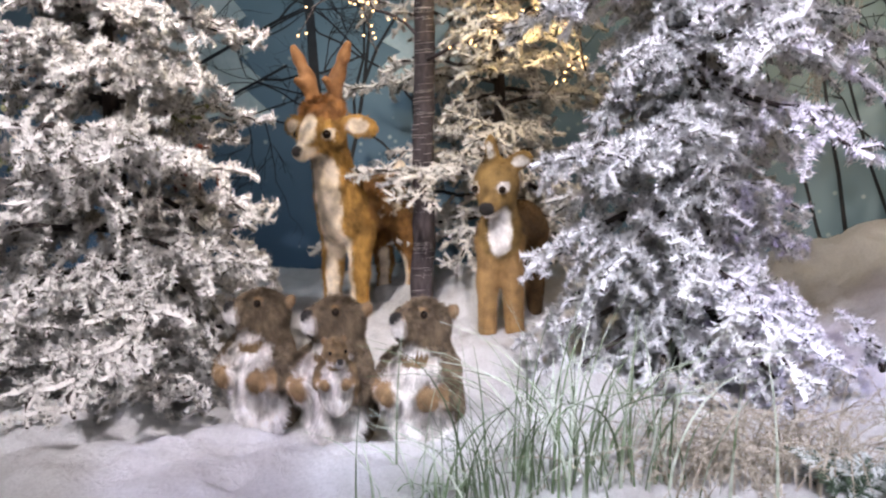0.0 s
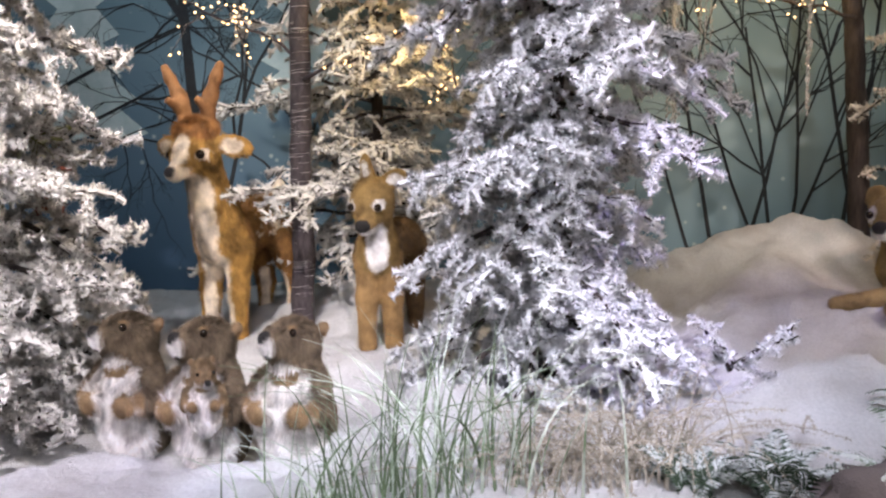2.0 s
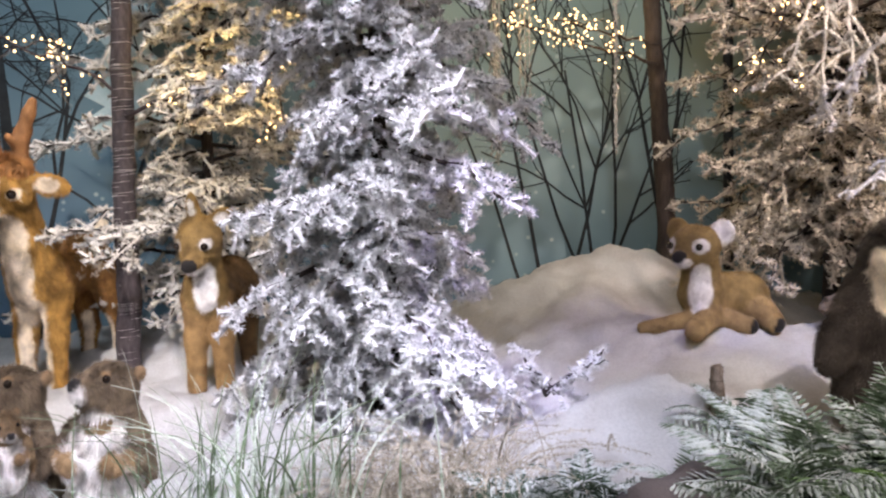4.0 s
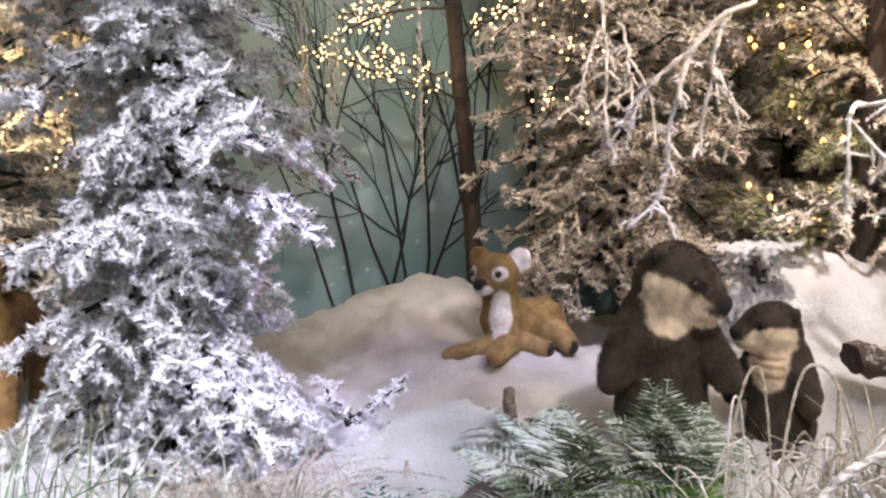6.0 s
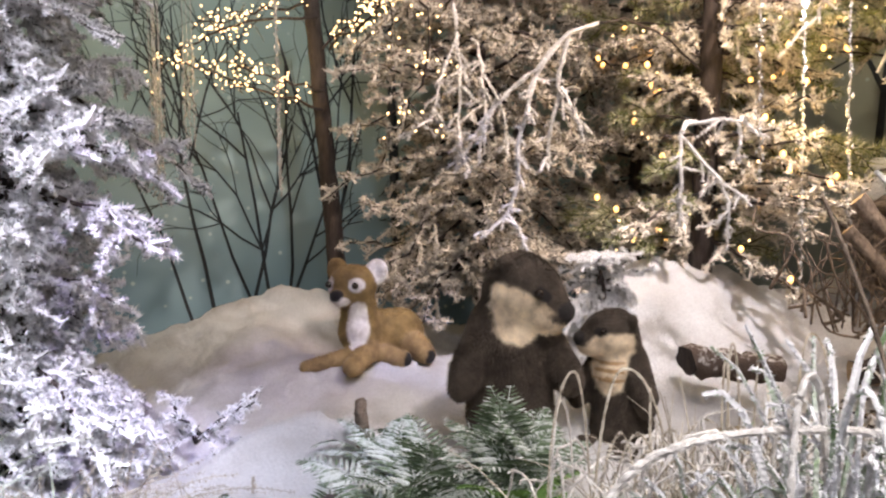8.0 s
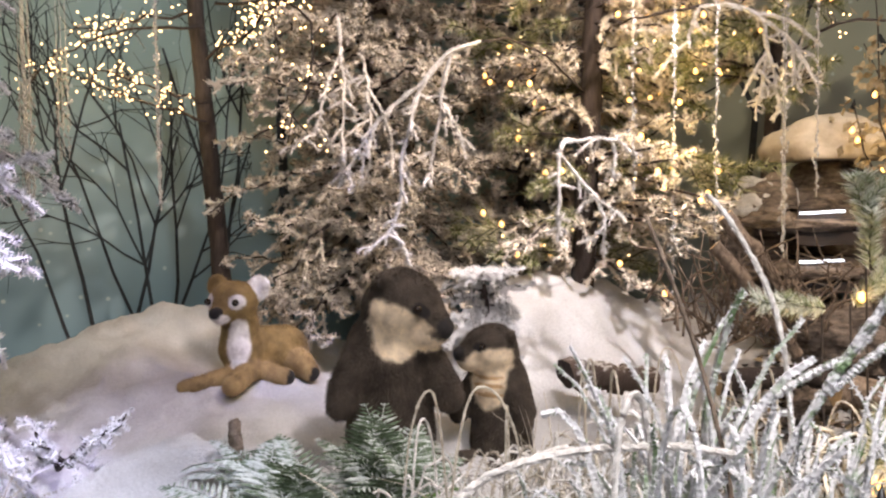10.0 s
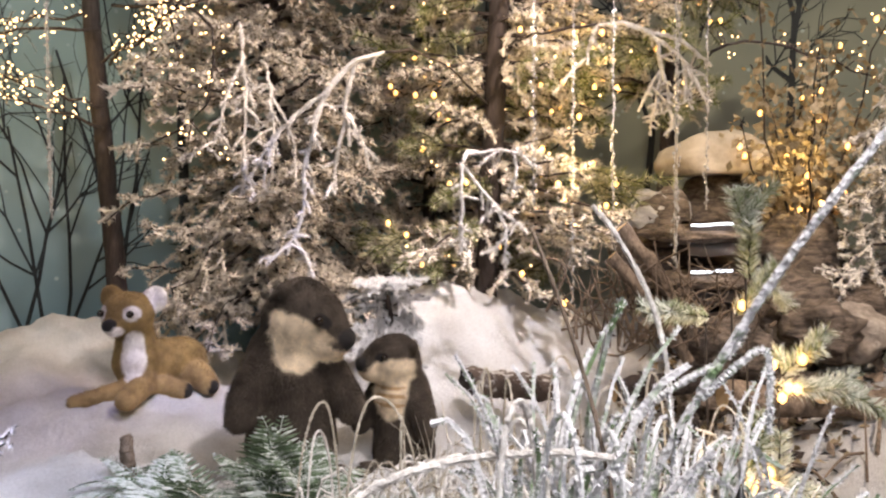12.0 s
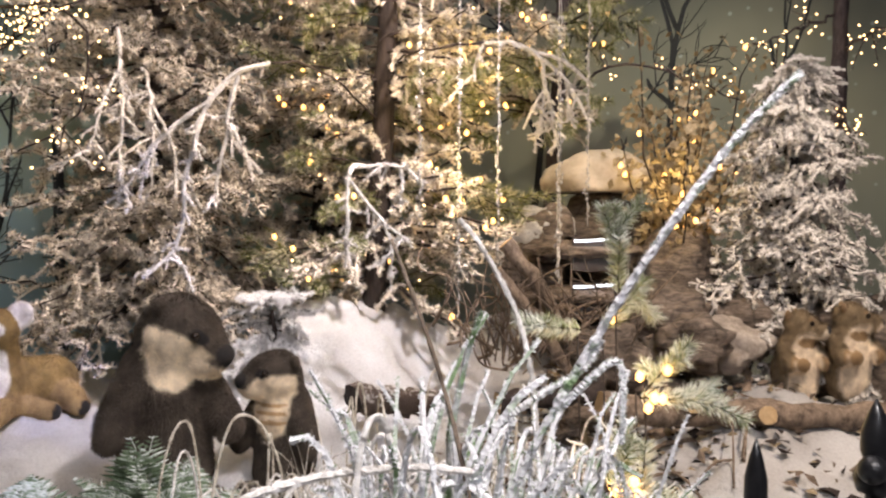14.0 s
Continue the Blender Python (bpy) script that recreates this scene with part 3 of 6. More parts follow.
def plush(name, at, label, category, forms, coats, paint, eyes, hair, strands, seed, cell=0.012, blend=0.014, group="", comb=(0, 0.25, -0.8)):
    """forms: rounded cones and eggs; paint: (centre, radii, coat) laid over them; coats: colours; hair: length for each coat."""
    rng, soup = np.random.default_rng(seed), Soup()
    v, q, normal, near = surface(forms, cell, blend)
    own = np.array([f[-1] for f in forms])[near]
    coats = np.array(coats)
    tint = coats[own].astype(float)
    wobble = np.array([noise.noise(Vector(c * 26)) for c in v]) * 0.16
    for c, r, colour, *axes in paint:
        k = 1 - np.linalg.norm((v - np.array(c)) @ (axes[0] if axes else np.eye(3)) / np.array(r), axis=1) + wobble
        k = np.clip(k / 0.16 + 0.5, 0, 1)[:, None]
        tint = tint * (1 - k) + coats[colour] * k
        own[k[:, 0] > 0.5] = colour
    soup.v.append(v)
    soup.f.extend(q.tolist())
    soup.i.extend([0] * len(q))
    soup.n = len(v)
    a, b, c, d = (v[q[:, k]] for k in range(4))
    size = np.linalg.norm(np.cross(c - a, d - b), axis=1)
    pick = rng.choice(len(q), strands, p=size / size.sum())
    s, t = rng.random((2, strands, 1))
    root = (a[pick] * (1 - s) + b[pick] * s) * (1 - t) + (d[pick] * (1 - s) + c[pick] * s) * t
    up = normal[q[pick, 0]]
    length = np.array(hair)[own[q[pick, 0]]][:, None] * rng.uniform(0.6, 1.25, (strands, 1))
    swirl = np.array([noise.noise_vector(Vector(x * 9)) for x in v])[q[pick, 0]]
    flow = np.array(comb, float) + swirl * 0.7 + rng.normal(0, 0.18, (strands, 3))
    flow -= (flow * up).sum(1, keepdims=True) * up
    go = up * 0.42 + flow * 0.85
    go /= np.linalg.norm(go, axis=1, keepdims=True)
    side = np.cross(go, up + rng.normal(0, 0.3, (strands, 3)))
    side /= np.linalg.norm(side, axis=1, keepdims=True) + 1e-9
    w = np.clip(length * 0.09, 0.0008, 0.0022)
    tri = np.stack([root - side * w - up * 0.002, root + side * w - up * 0.002, root + go * length], 1).reshape(-1, 3)
    soup.add(tri, np.arange(3 * strands).reshape(-1, 3))
    lock = np.array([noise.noise(Vector((c[0] * 55, c[1] * 55, c[2] * 22))) for c in v])[q[pick, 0]][:, None]
    shade = tint[q[pick, 0]] * rng.uniform(0.8, 1.2, (strands, 1)) * (1 + 0.55 * lock)
    colour = [tint, np.repeat(shade, 3, axis=0)]
    for c, r, kind, *_ in eyes:
        bm = bmesh.new()
        bmesh.ops.create_icosphere(bm, subdivisions=2, radius=1)
        soup.add([np.array(x.co) * r + np.array(c) for x in bm.verts], [[x.index for x in f.verts] for f in bm.faces], 1)
        colour.append(np.zeros((len(bm.verts), 3)))
        bm.free()
    me = soup.mesh(name, [FUR, EYE_GLASS])
    colour = np.concatenate(colour)
    layer = me.color_attributes.new("coat", "FLOAT_COLOR", "POINT")
    layer.data.foreach_set("color", np.c_[colour, np.ones(len(colour))].ravel())
    return thing(name, at, label, category, group, me=me)


GOLD, TAN, OLIVE, CREAM, WHITE, BLACK = (0.40, 0.225, 0.055), (0.42, 0.24, 0.09), (0.27, 0.175, 0.062), (0.80, 0.70, 0.56), (0.84, 0.83, 0.83), (0.010, 0.008, 0.008)
DARK, GREY, ANTLER = (0.060, 0.046, 0.034), (0.165, 0.124, 0.082), (0.32, 0.155, 0.06)


def pair(f):
    """A form and its mirror image across x = 0."""
    if f[0] == "c":
        return [f, ("c", f[1] * [-1, 1, 1], f[2], f[3] * [-1, 1, 1], f[4], f[5])]
    flip = np.diag([-1.0, 1, 1])
    return [f, ("e", f[1] * [-1, 1, 1], f[2], flip @ f[3] @ flip, f[4])]


def both(c, r, colour):
    return [(c, r, colour), ((-c[0], c[1], c[2]), r, colour)]


def stag():
    head = [egg((0, -0.13, 0.945), (0.098, 0.115, 0.098), 0), cone((0, -0.18, 0.93), 0.062, (0, -0.290, 0.895), 0.034, 0), egg((0, -0.085, 1.045), (0.108, 0.090, 0.052), 4), egg((0, -0.318, 0.912), (0.028, 0.018, 0.022), 2)]
    head += pair(egg((0.185, -0.075, 0.965), (0.088, 0.020, 0.050), 0, 0, 12, 12))
    head += pair(cone((0.052, -0.08, 1.04), 0.024, (0.078, -0.05, 1.17), 0.024, 3)) + pair(cone((0.078, -0.05, 1.17), 0.022, (0.155, -0.02, 1.32), 0.018, 3))
    head += pair(cone((0.072, -0.06, 1.12), 0.020, (0.082, -0.13, 1.19), 0.017, 3)) + pair(egg((0.095, -0.04, 1.20), (0.026, 0.024, 0.022), 3)) + pair(egg((0.13, -0.03, 1.27), (0.023, 0.020, 0.020), 3))
    forms = [cone((0, 0.05, 0.52), 0.12, (0, 0.34, 0.58), 0.120, 5), cone((0, 0.0, 0.52), 0.122, (0, -0.10, 0.88), 0.080, 0), cone((0, 0.46, 0.68), 0.045, (0, 0.50, 0.74), 0.035, 1)]
    forms += pair(cone((0.085, -0.01, 0.0), 0.034, (0.082, 0.0, 0.25), 0.040, 0)) + pair(cone((0.082, 0.0, 0.25), 0.040, (0.07, 0.03, 0.46), 0.072, 0))
    forms += pair(cone((0.09, 0.44, 0.0), 0.030, (0.09, 0.48, 0.22), 0.036, 0)) + pair(cone((0.09, 0.48, 0.22), 0.040, (0.075, 0.37, 0.53), 0.085, 5))
    marks = [((0, -0.31, 0.88), (0.085, 0.085, 0.055), 1), ((0, -0.235, 0.985), (0.050, 0.12, 0.080), 1), ((0, -0.322, 0.914), (0.032, 0.028, 0.026), 2)]
    marks += both((0.085, -0.185, 0.955), (0.028, 0.040, 0.026), 1) + both((0.195, -0.10, 0.965), (0.075, 0.03, 0.040), 1)
    eyes = [((s * 0.084, -0.198, 0.958), 0.021, 1) for s in (1, -1)]
    paint = [((0, -0.15, 0.62), (0.075, 0.16, 0.30), 1), ((0, -0.04, 0.40), (0.085, 0.16, 0.09), 1)]
    paint += both((0.055, -0.035, 0.16), (0.030, 0.04, 0.30), 1) + both((0.06, 0.42, 0.15), (0.035, 0.035, 0.22), 1)
    rng = np.random.default_rng(4)
    for _ in range(110):
        turn, back = rng.uniform(-2.0, 2.0), rng.uniform(0.12, 0.44)
        paint.append(((0.125 * math.sin(turn), back, 0.55 + 0.05 * back + 0.125 * math.cos(turn)), (0.013,) * 3, 1))
    neck = (0, -0.09, 0.88)
    return plush("toy_stag", pose(-0.49, 4.02, 0.43, 0, 0, -30), "golden plush stag with brown antlers and cream bib", "plush deer", forms + turned(head, neck, 0, 14),
                 [GOLD, CREAM, BLACK, ANTLER, (0.33, 0.15, 0.045), (0.27, 0.13, 0.035)], paint + turned(marks, neck, 0, 14), turned(eyes, neck, 0, 14), [0.022, 0.013, 0.002, 0.009, 0.026, 0.022], 70000, 21, 0.011)


def fawn():
    forms = [cone((0, 0.04, 0.44), 0.105, (0.10, 0.34, 0.44), 0.115, 1), cone((0, 0.0, 0.42), 0.09, (0, -0.05, 0.60), 0.070, 0),
             ] + pair(cone((0.062, -0.01, 0.0), 0.042, (0.060, 0.0, 0.22), 0.044, 3)) + pair(cone((0.060, 0.0, 0.22), 0.044, (0.05, 0.02, 0.40), 0.060, 3))
    forms += [cone((0.17, 0.36, 0.0), 0.035, (0.17, 0.38, 0.4), 0.07, 1), cone((0.05, 0.38, 0.0), 0.035, (0.05, 0.40, 0.4), 0.07, 1)]
    head = [egg((0, -0.06, 0.685), (0.098, 0.095, 0.105), 0), cone((0, -0.11, 0.650), 0.06, (0, -0.165, 0.618), 0.042, 0), egg((0, -0.205, 0.632), (0.028, 0.016, 0.022), 4)]
    head += [egg((-0.020, -0.01, 0.815), (0.030, 0.018, 0.082), 0, 0, 4, 0), egg((0.105, 0.0, 0.770), (0.062, 0.018, 0.040), 0, 0, -24, 0)]
    marks = [((0, -0.175, 0.592), (0.06, 0.05, 0.026), 2), ((0, -0.21, 0.634), (0.032, 0.024, 0.027), 4)]
    marks += both((0.066, -0.132, 0.700), (0.029, 0.036, 0.026), 2) + [((-0.02, -0.03, 0.82), (0.018, 0.015, 0.05), 2), ((0.115, -0.02, 0.772), (0.045, 0.016, 0.026), 2)]
    eyes = [((s * 0.064, -0.146, 0.697), 0.017, 1) for s in (1, -1)]
    paint = [((0, -0.10, 0.46), (0.055, 0.09, 0.135), 2)]
    neck = (0, -0.05, 0.62)
    # Second coat: shade on the body and hind legs put into the colour.
    return plush("toy_doe", pose(0.25, 3.74, 0.46, 0, 0, -4), "tan plush doe with white bib standing beside the fir", "plush deer", forms + turned(head, neck, -24, 22),
                 [OLIVE, (0.13, 0.075, 0.03), WHITE, (0.27, 0.165, 0.065), BLACK], paint + turned(marks, neck, -24, 22), turned(eyes, neck, -24, 22), [0.013, 0.013, 0.012, 0.013, 0.002], 40000, 22, 0.010)


DROP = np.array([0, 0, 0.055])


def lying_fawn():
    forms = [cone((0, 0.0, 0.17), 0.100, (0.0, 0.0, 0.28), 0.075, 0), cone((0.03, 0.05, 0.15), 0.105, (0.19, 0.16, 0.13), 0.115, 0), cone((0, -0.01, 0.28), 0.068, (-0.01, -0.03, 0.38), 0.062, 0),
             cone((-0.05, -0.07, 0.055), 0.042, (-0.24, -0.12, 0.025), 0.030, 1), cone((0.04, -0.08, 0.08), 0.05, (-0.02, -0.25, 0.05), 0.046, 1),
             cone((0.13, -0.05, 0.055), 0.05, (0.20, -0.09, 0.045), 0.042, 1), cone((0.26, 0.05, 0.08), 0.065, (0.31, -0.03, 0.05), 0.045, 1)]
    head = [egg((-0.02, -0.05, 0.440), (0.110, 0.098, 0.095), 0), cone((-0.02, -0.10, 0.41), 0.052, (-0.02, -0.15, 0.392), 0.038, 0), egg((-0.02, -0.19, 0.405), (0.027, 0.016, 0.022), 2),
            egg((0.088, -0.0, 0.505), (0.056, 0.022, 0.058), 3, 0, 25, 0), egg((-0.128, 0.0, 0.505), (0.056, 0.022, 0.058), 0, 0, -25, 0)]
    marks = [((-0.02, -0.17, 0.380), (0.055, 0.05, 0.026), 3), ((0.050, -0.125, 0.452), (0.034, 0.044, 0.034), 3), ((-0.090, -0.125, 0.452), (0.034, 0.044, 0.034), 3), ((-0.02, -0.195, 0.405), (0.031, 0.026, 0.027), 2)]
    eyes = [((0.050, -0.139, 0.450), 0.0165, 1), ((-0.090, -0.139, 0.450), 0.0165, 1)]
    paint = [((0.0, -0.09, 0.20), (0.052, 0.06, 0.13), 3), ((-0.30, -0.11, 0.03), (0.025, 0.05, 0.04), 2), ((0.225, -0.11, 0.04), (0.03, 0.03, 0.04), 2), ((0.335, -0.06, 0.04), (0.03, 0.03, 0.04), 2)]
    neck = (-0.01, -0.03, 0.38)
    head = [("c", f[1] - DROP, f[2], f[3] - DROP, *f[4:]) if f[0] == "c" else ("e", f[1] - DROP, *f[2:]) for f in head]
    marks, eyes = [(np.array(c) - DROP, r, k) for c, r, k in marks], [(np.array(c) - DROP, r, k) for c, r, k in eyes]
    return plush("toy_fawn", pose(2.37, 3.06, 0.665, 0, 0, -34), "small tan plush fawn lying on the snow", "plush deer", forms + turned(head, neck, -28),
                 [(0.25, 0.172, 0.066), (0.31, 0.215, 0.10), BLACK, WHITE], paint + turned(marks, neck, -28), turned(eyes, neck, -28), [0.011, 0.011, 0.002, 0.010], 36000, 23, 0.009)


def otter(at, scale, label, seed, striped, turn, nod, name="toy_otter"):
    forms = [cone((0, 0.03, 0.10), 0.150, (0, 0.01, 0.34), 0.120, 0), cone((0, 0.0, 0.37), 0.112, (0, -0.01, 0.52), 0.090, 0)]
    forms += pair(cone((0.070, 0.0, 0.42), 0.072, (0.160, -0.05, 0.27), 0.056, 0)) + pair(egg((0.182, -0.085, 0.225), (0.046, 0.022, 0.046), 0, 0, 24, 0))
    forms += pair(egg((0.10, -0.16, 0.03), (0.06, 0.085, 0.032), 0)) + [cone((0, 0.12, 0.07), 0.07, (0, 0.32, 0.04), 0.035, 0)]
    head = [egg((0, -0.04, 0.570), (0.104, 0.116, 0.094), 0, 8), cone((0, -0.11, 0.552), 0.074, (0, -0.150, 0.535), 0.060, 0), egg((0, -0.140, 0.500), (0.068, 0.058, 0.038), 1), egg((0, -0.208, 0.548), (0.032, 0.014, 0.022), 2)]
    head += pair(egg((0.098, 0.035, 0.622), (0.026, 0.018, 0.026), 0)) + [egg((0, -0.02, 0.520), (0.112, 0.098, 0.064), 1)]
    marks = [((0, -0.05, 0.510), (0.18, 0.14, 0.072), 1), ((0, -0.17, 0.490), (0.10, 0.085, 0.030), 1), ((0, -0.165, 0.590), (0.078, 0.115, 0.062), 0), ((0, -0.205, 0.552), (0.060, 0.045, 0.036), 2), ((0, -0.03, 0.665), (0.18, 0.20, 0.108), 0),
             ((0, 0.095, 0.53), (0.17, 0.075, 0.18), 0)] + both((0.084, -0.120, 0.582), (0.030, 0.036, 0.022), 2)
    eyes = [((s * 0.094, -0.110, 0.582), 0.015, 1) for s in (1, -1)]
    paint = [((0, -0.11, 0.435), (0.080, 0.10, 0.075), 1)]
    if striped:
        paint = [((0, -0.11, 0.42), (0.105, 0.12, 0.15), 1)] + [((0, -0.12, z), (0.10, 0.06, 0.010), 3) for z in (0.345, 0.385, 0.425, 0.465)]
    neck = (0, -0.02, 0.50)
    throat = [((0, -0.07, 0.50), (0.12, 0.085, 0.075), 1)] + [((0, -0.08, z), (0.125, 0.10, 0.012), 3) for z in (0.470, 0.515)]
    ob = plush(name, at, label, "plush otter", forms + turned(head, neck, turn, nod), [DARK, (0.80, 0.68, 0.50), BLACK, (0.50, 0.33, 0.17)], paint + turned(throat, neck, turn * 0.6) + turned(marks, neck, turn, nod),
               turned(eyes, neck, turn, nod), [0.014, 0.007, 0.004, 0.007], 60000, seed, 0.009, group="plush otters")
    ob.scale = (scale,) * 3
    return ob


def marmot(at, scale, label, seed, coat=GREY, belly=WHITE, name="toy_marmot", category="plush marmot", group="plush marmots", shaggy=0.036, turn=-16, nod=-22, strands=44000):
    forms = [egg((0, 0.01, 0.14), (0.118, 0.118, 0.155), 0), egg((0, 0.0, 0.25), (0.100, 0.092, 0.105), 0)]
    forms += pair(cone((0.100, -0.03, 0.26), 0.036, (0.112, -0.08, 0.205), 0.032, 0)) + pair(cone((0.112, -0.08, 0.205), 0.031, (0.065, -0.130, 0.205), 0.030, 3))
    head = [egg((0, -0.015, 0.365), (0.076, 0.090, 0.072), 0, 10), cone((0, -0.075, 0.350), 0.050, (0, -0.120, 0.345), 0.038, 0), egg((0, -0.155, 0.358), (0.018, 0.012, 0.014), 2)] + pair(egg((0.070, 0.03, 0.425), (0.020, 0.012, 0.020), 4))
    marks = [((0, -0.152, 0.330), (0.038, 0.036, 0.040), 5), ((0, -0.165, 0.358), (0.024, 0.022, 0.018), 2), ((0, -0.125, 0.306), (0.022, 0.03, 0.008), 2)] + both((0.042, -0.105, 0.405), (0.022, 0.04, 0.010), 3)
    eyes = [((s * 0.052, -0.088, 0.388), 0.012, 1) for s in (1, -1)]
    paint = [((0, -0.10, 0.14), (0.118, 0.10, 0.20), 1), ((0, -0.095, 0.295), (0.062, 0.06, 0.024), 3)] + both((0.075, -0.14, 0.205), (0.036, 0.036, 0.036), 3)
    neck = (0, 0, 0.32)
    ob = plush(name, at, label, category, forms + turned(head, neck, turn, nod), [coat, belly, BLACK, (0.25, 0.165, 0.085), (0.24, 0.16, 0.09), tuple(0.85 * c for c in belly)], paint + turned(marks, neck, turn, nod), turned(eyes, neck, turn, nod),
               [0.017, shaggy, 0.002, 0.012, 0.01, 0.009], strands, seed, 0.009, 0.010, group)
    ob.scale = (scale * 0.82, scale * 0.92, scale * 0.98)
    return ob


stag()
fawn()
lying_fawn()
otter(pose(2.43, 2.06, 0.51, 0, 0, -30), 1.12, "large dark brown plush otter with cream throat", 31, False, 62, 26)
otter(pose(2.78, 1.84, 0.49, 0, 0, -76), 0.80, "small dark brown plush otter with striped cream throat", 32, True, -44, 4)
marmot(pose(-0.60, 2.66, 0.40, 0, 0, -24), 1.13, "grey-brown plush marmot with shaggy white belly", 41)
marmot(pose(-0.345, 2.58, 0.375, 0, 0, -22), 1.16, "grey-brown plush marmot holding a young one", 42)
marmot(pose(-0.070, 2.50, 0.385, 0, 0, -22), 1.15, "grey-brown plush marmot with tan paws", 43)
marmot(pose(-0.335, 2.405, 0.56, 0, 0, 6), 0.54, "small tan plush marmot held in a larger one's arms", 44, (0.22, 0.155, 0.085), WHITE, shaggy=0.02, turn=14, nod=6)
for x, y, z, seed, look_round in ((4.50, 0.34, 0.70, 45, 34), (4.56, 0.14, 0.74, 46, 50)):
    marmot(pose(x, y, z, 0, 0, -42), 0.98, "tan plush squirrel with cream belly behind the log", seed, (0.20, 0.15, 0.09), CREAM, "toy_squirrel", "plush squirrel", "plush squirrels", 0.012, look_round, 0, 18000)


# ---- bare trees and strings of lights ----
def farther(points, k, eye=(0.40, -0.30, 1.48)):
    """Points moved outward from the walk by the factor k."""
    return [tuple(e + k * (c - e) for c, e in zip(p, eye)) for p in points]


def bead_mesh(name, radius, mat, tall=1.0, detail=1):
    bm = bmesh.new()
    bmesh.ops.create_icosphere(bm, subdivisions=detail, radius=radius)
    for v in bm.verts:
        v.co.z *= tall
    me = bpy.data.meshes.new(name)
    bm.to_mesh(me)
    bm.free()
    me.materials.append(mat)
    return me


BULB = bead_mesh("bulb", 0.0058, LED, 1.2)
BULB_BIG = bead_mesh("bulb", 0.0130, LED_DEEP, 1.3)
BULB_NEAR = bead_mesh("bulb", 0.0115, LED_DEEP, 1.2)


def along(path, s):
    path = np.asarray(path, float)
    at = np.r_[0, np.cumsum(np.linalg.norm(np.diff(path, axis=0), axis=1))]
    return np.array([np.interp(s * at[-1], at, path[:, k]) for k in range(3)])


def smooth_path(path, n):
    """A rounded polyline through a few points: its corners are cut three times."""
    path = np.asarray(path, float)
    for _ in range(3):
        if len(path) > 2:
            cut = np.stack([0.75 * path[:-1] + 0.25 * path[1:], 0.25 * path[:-1] + 0.75 * path[1:]], 1).reshape(-1, 3)
            path = np.concatenate([path[:1], cut[1:-1], path[-1:]])
    return np.array([along(path, s) for s in np.linspace(0, 1, n)])


def bare_tree(path, radius, mat, label, seed, limbs=(), bulbs=0, scatter=0.05, bulb=None, cord=False, group="bare trees", snowy=False):
    """A slim trunk with limbs, and bulbs strung along the limbs."""
    rng = np.random.default_rng(seed)
    tree = thing("bare_tree", tuple(path[0]), label, "bare tree", group)
    origin = np.asarray(path[0], float)
    soup = Soup()
    line = smooth_path(path, 24) - origin
    line[1:-1] += rng.normal(0, radius * 0.06, (22, 3))
    add_tube(soup, line, np.linspace(radius * 1.1, radius * 0.85, 24), 14, 0.06, rng)
    under("trunk", soup.mesh("trunk", mat), tree)
    if cord:
        for k in range(110):
            soup = Soup()
            s = rng.uniform(0.02, 0.98)
            at = along(line, s)
            turn = rng.uniform(0, 6.28)
            n = 9
            arc = [at + [radius * 1.07 * math.cos(turn + 3.4 * j / n), radius * 1.07 * math.sin(turn + 3.4 * j / n), rng.normal(0, 0.001) + 0.012 * j / n] for j in range(n)]
            add_tube(soup, arc, 0.0010, 3, 0, rng)
            under("cord", soup.mesh("cord", CORD), tree, label="thin pale cord")
    lights = thing("light_string", tuple(path[0]), "string of warm white lights wound on bare twigs", "string lights", "strings of lights") if bulbs else None
    for limb in limbs:
        soup = Soup()
        l = smooth_path(limb, 12) - origin
        l[1:] += rng.normal(0, 0.012, (11, 3))
        add_tube(soup, l, np.linspace(0.010, 0.004, 12), 6, 0.15, rng)
        twigs = [l]
        for k in range(5):
            at = along(l, rng.uniform(0.3, 0.95))
            t = droop_path(at, rng.normal(0, 1, 3) + [0, 0, 0.2], rng.uniform(0.10, 0.22), 0.3, 5, rng, 0.04)
            add_tube(soup, t, np.linspace(0.004, 0.0018, 5), 4, 0.15, rng)
            twigs.append(t)
        under("limb", soup.mesh("limb", mat), tree)
        if bulbs:
            wire = Soup()
            for t in twigs:
                helix = np.array([along(t, s) + 0.012 * np.array([math.cos(40 * s), math.sin(40 * s), math.sin(23 * s)]) for s in np.linspace(0.1, 1, 16)])
                add_tube(wire, helix, 0.0012, 3, 0, rng)
            under("wire", wire.mesh("wire", STRAW), lights)
            for k in range(bulbs):
                t = twigs[0] if rng.random() < 0.55 else twigs[rng.integers(1, len(twigs))]
                at = along(t, rng.uniform(0.12, 1)) + rng.normal(0, scatter, 3) * [1, 1, 0.8]
                under("bulb", bulb or BULB, lights, pose(*at, rng.uniform(0, 180), rng.uniform(0, 180), 0))
    return tree


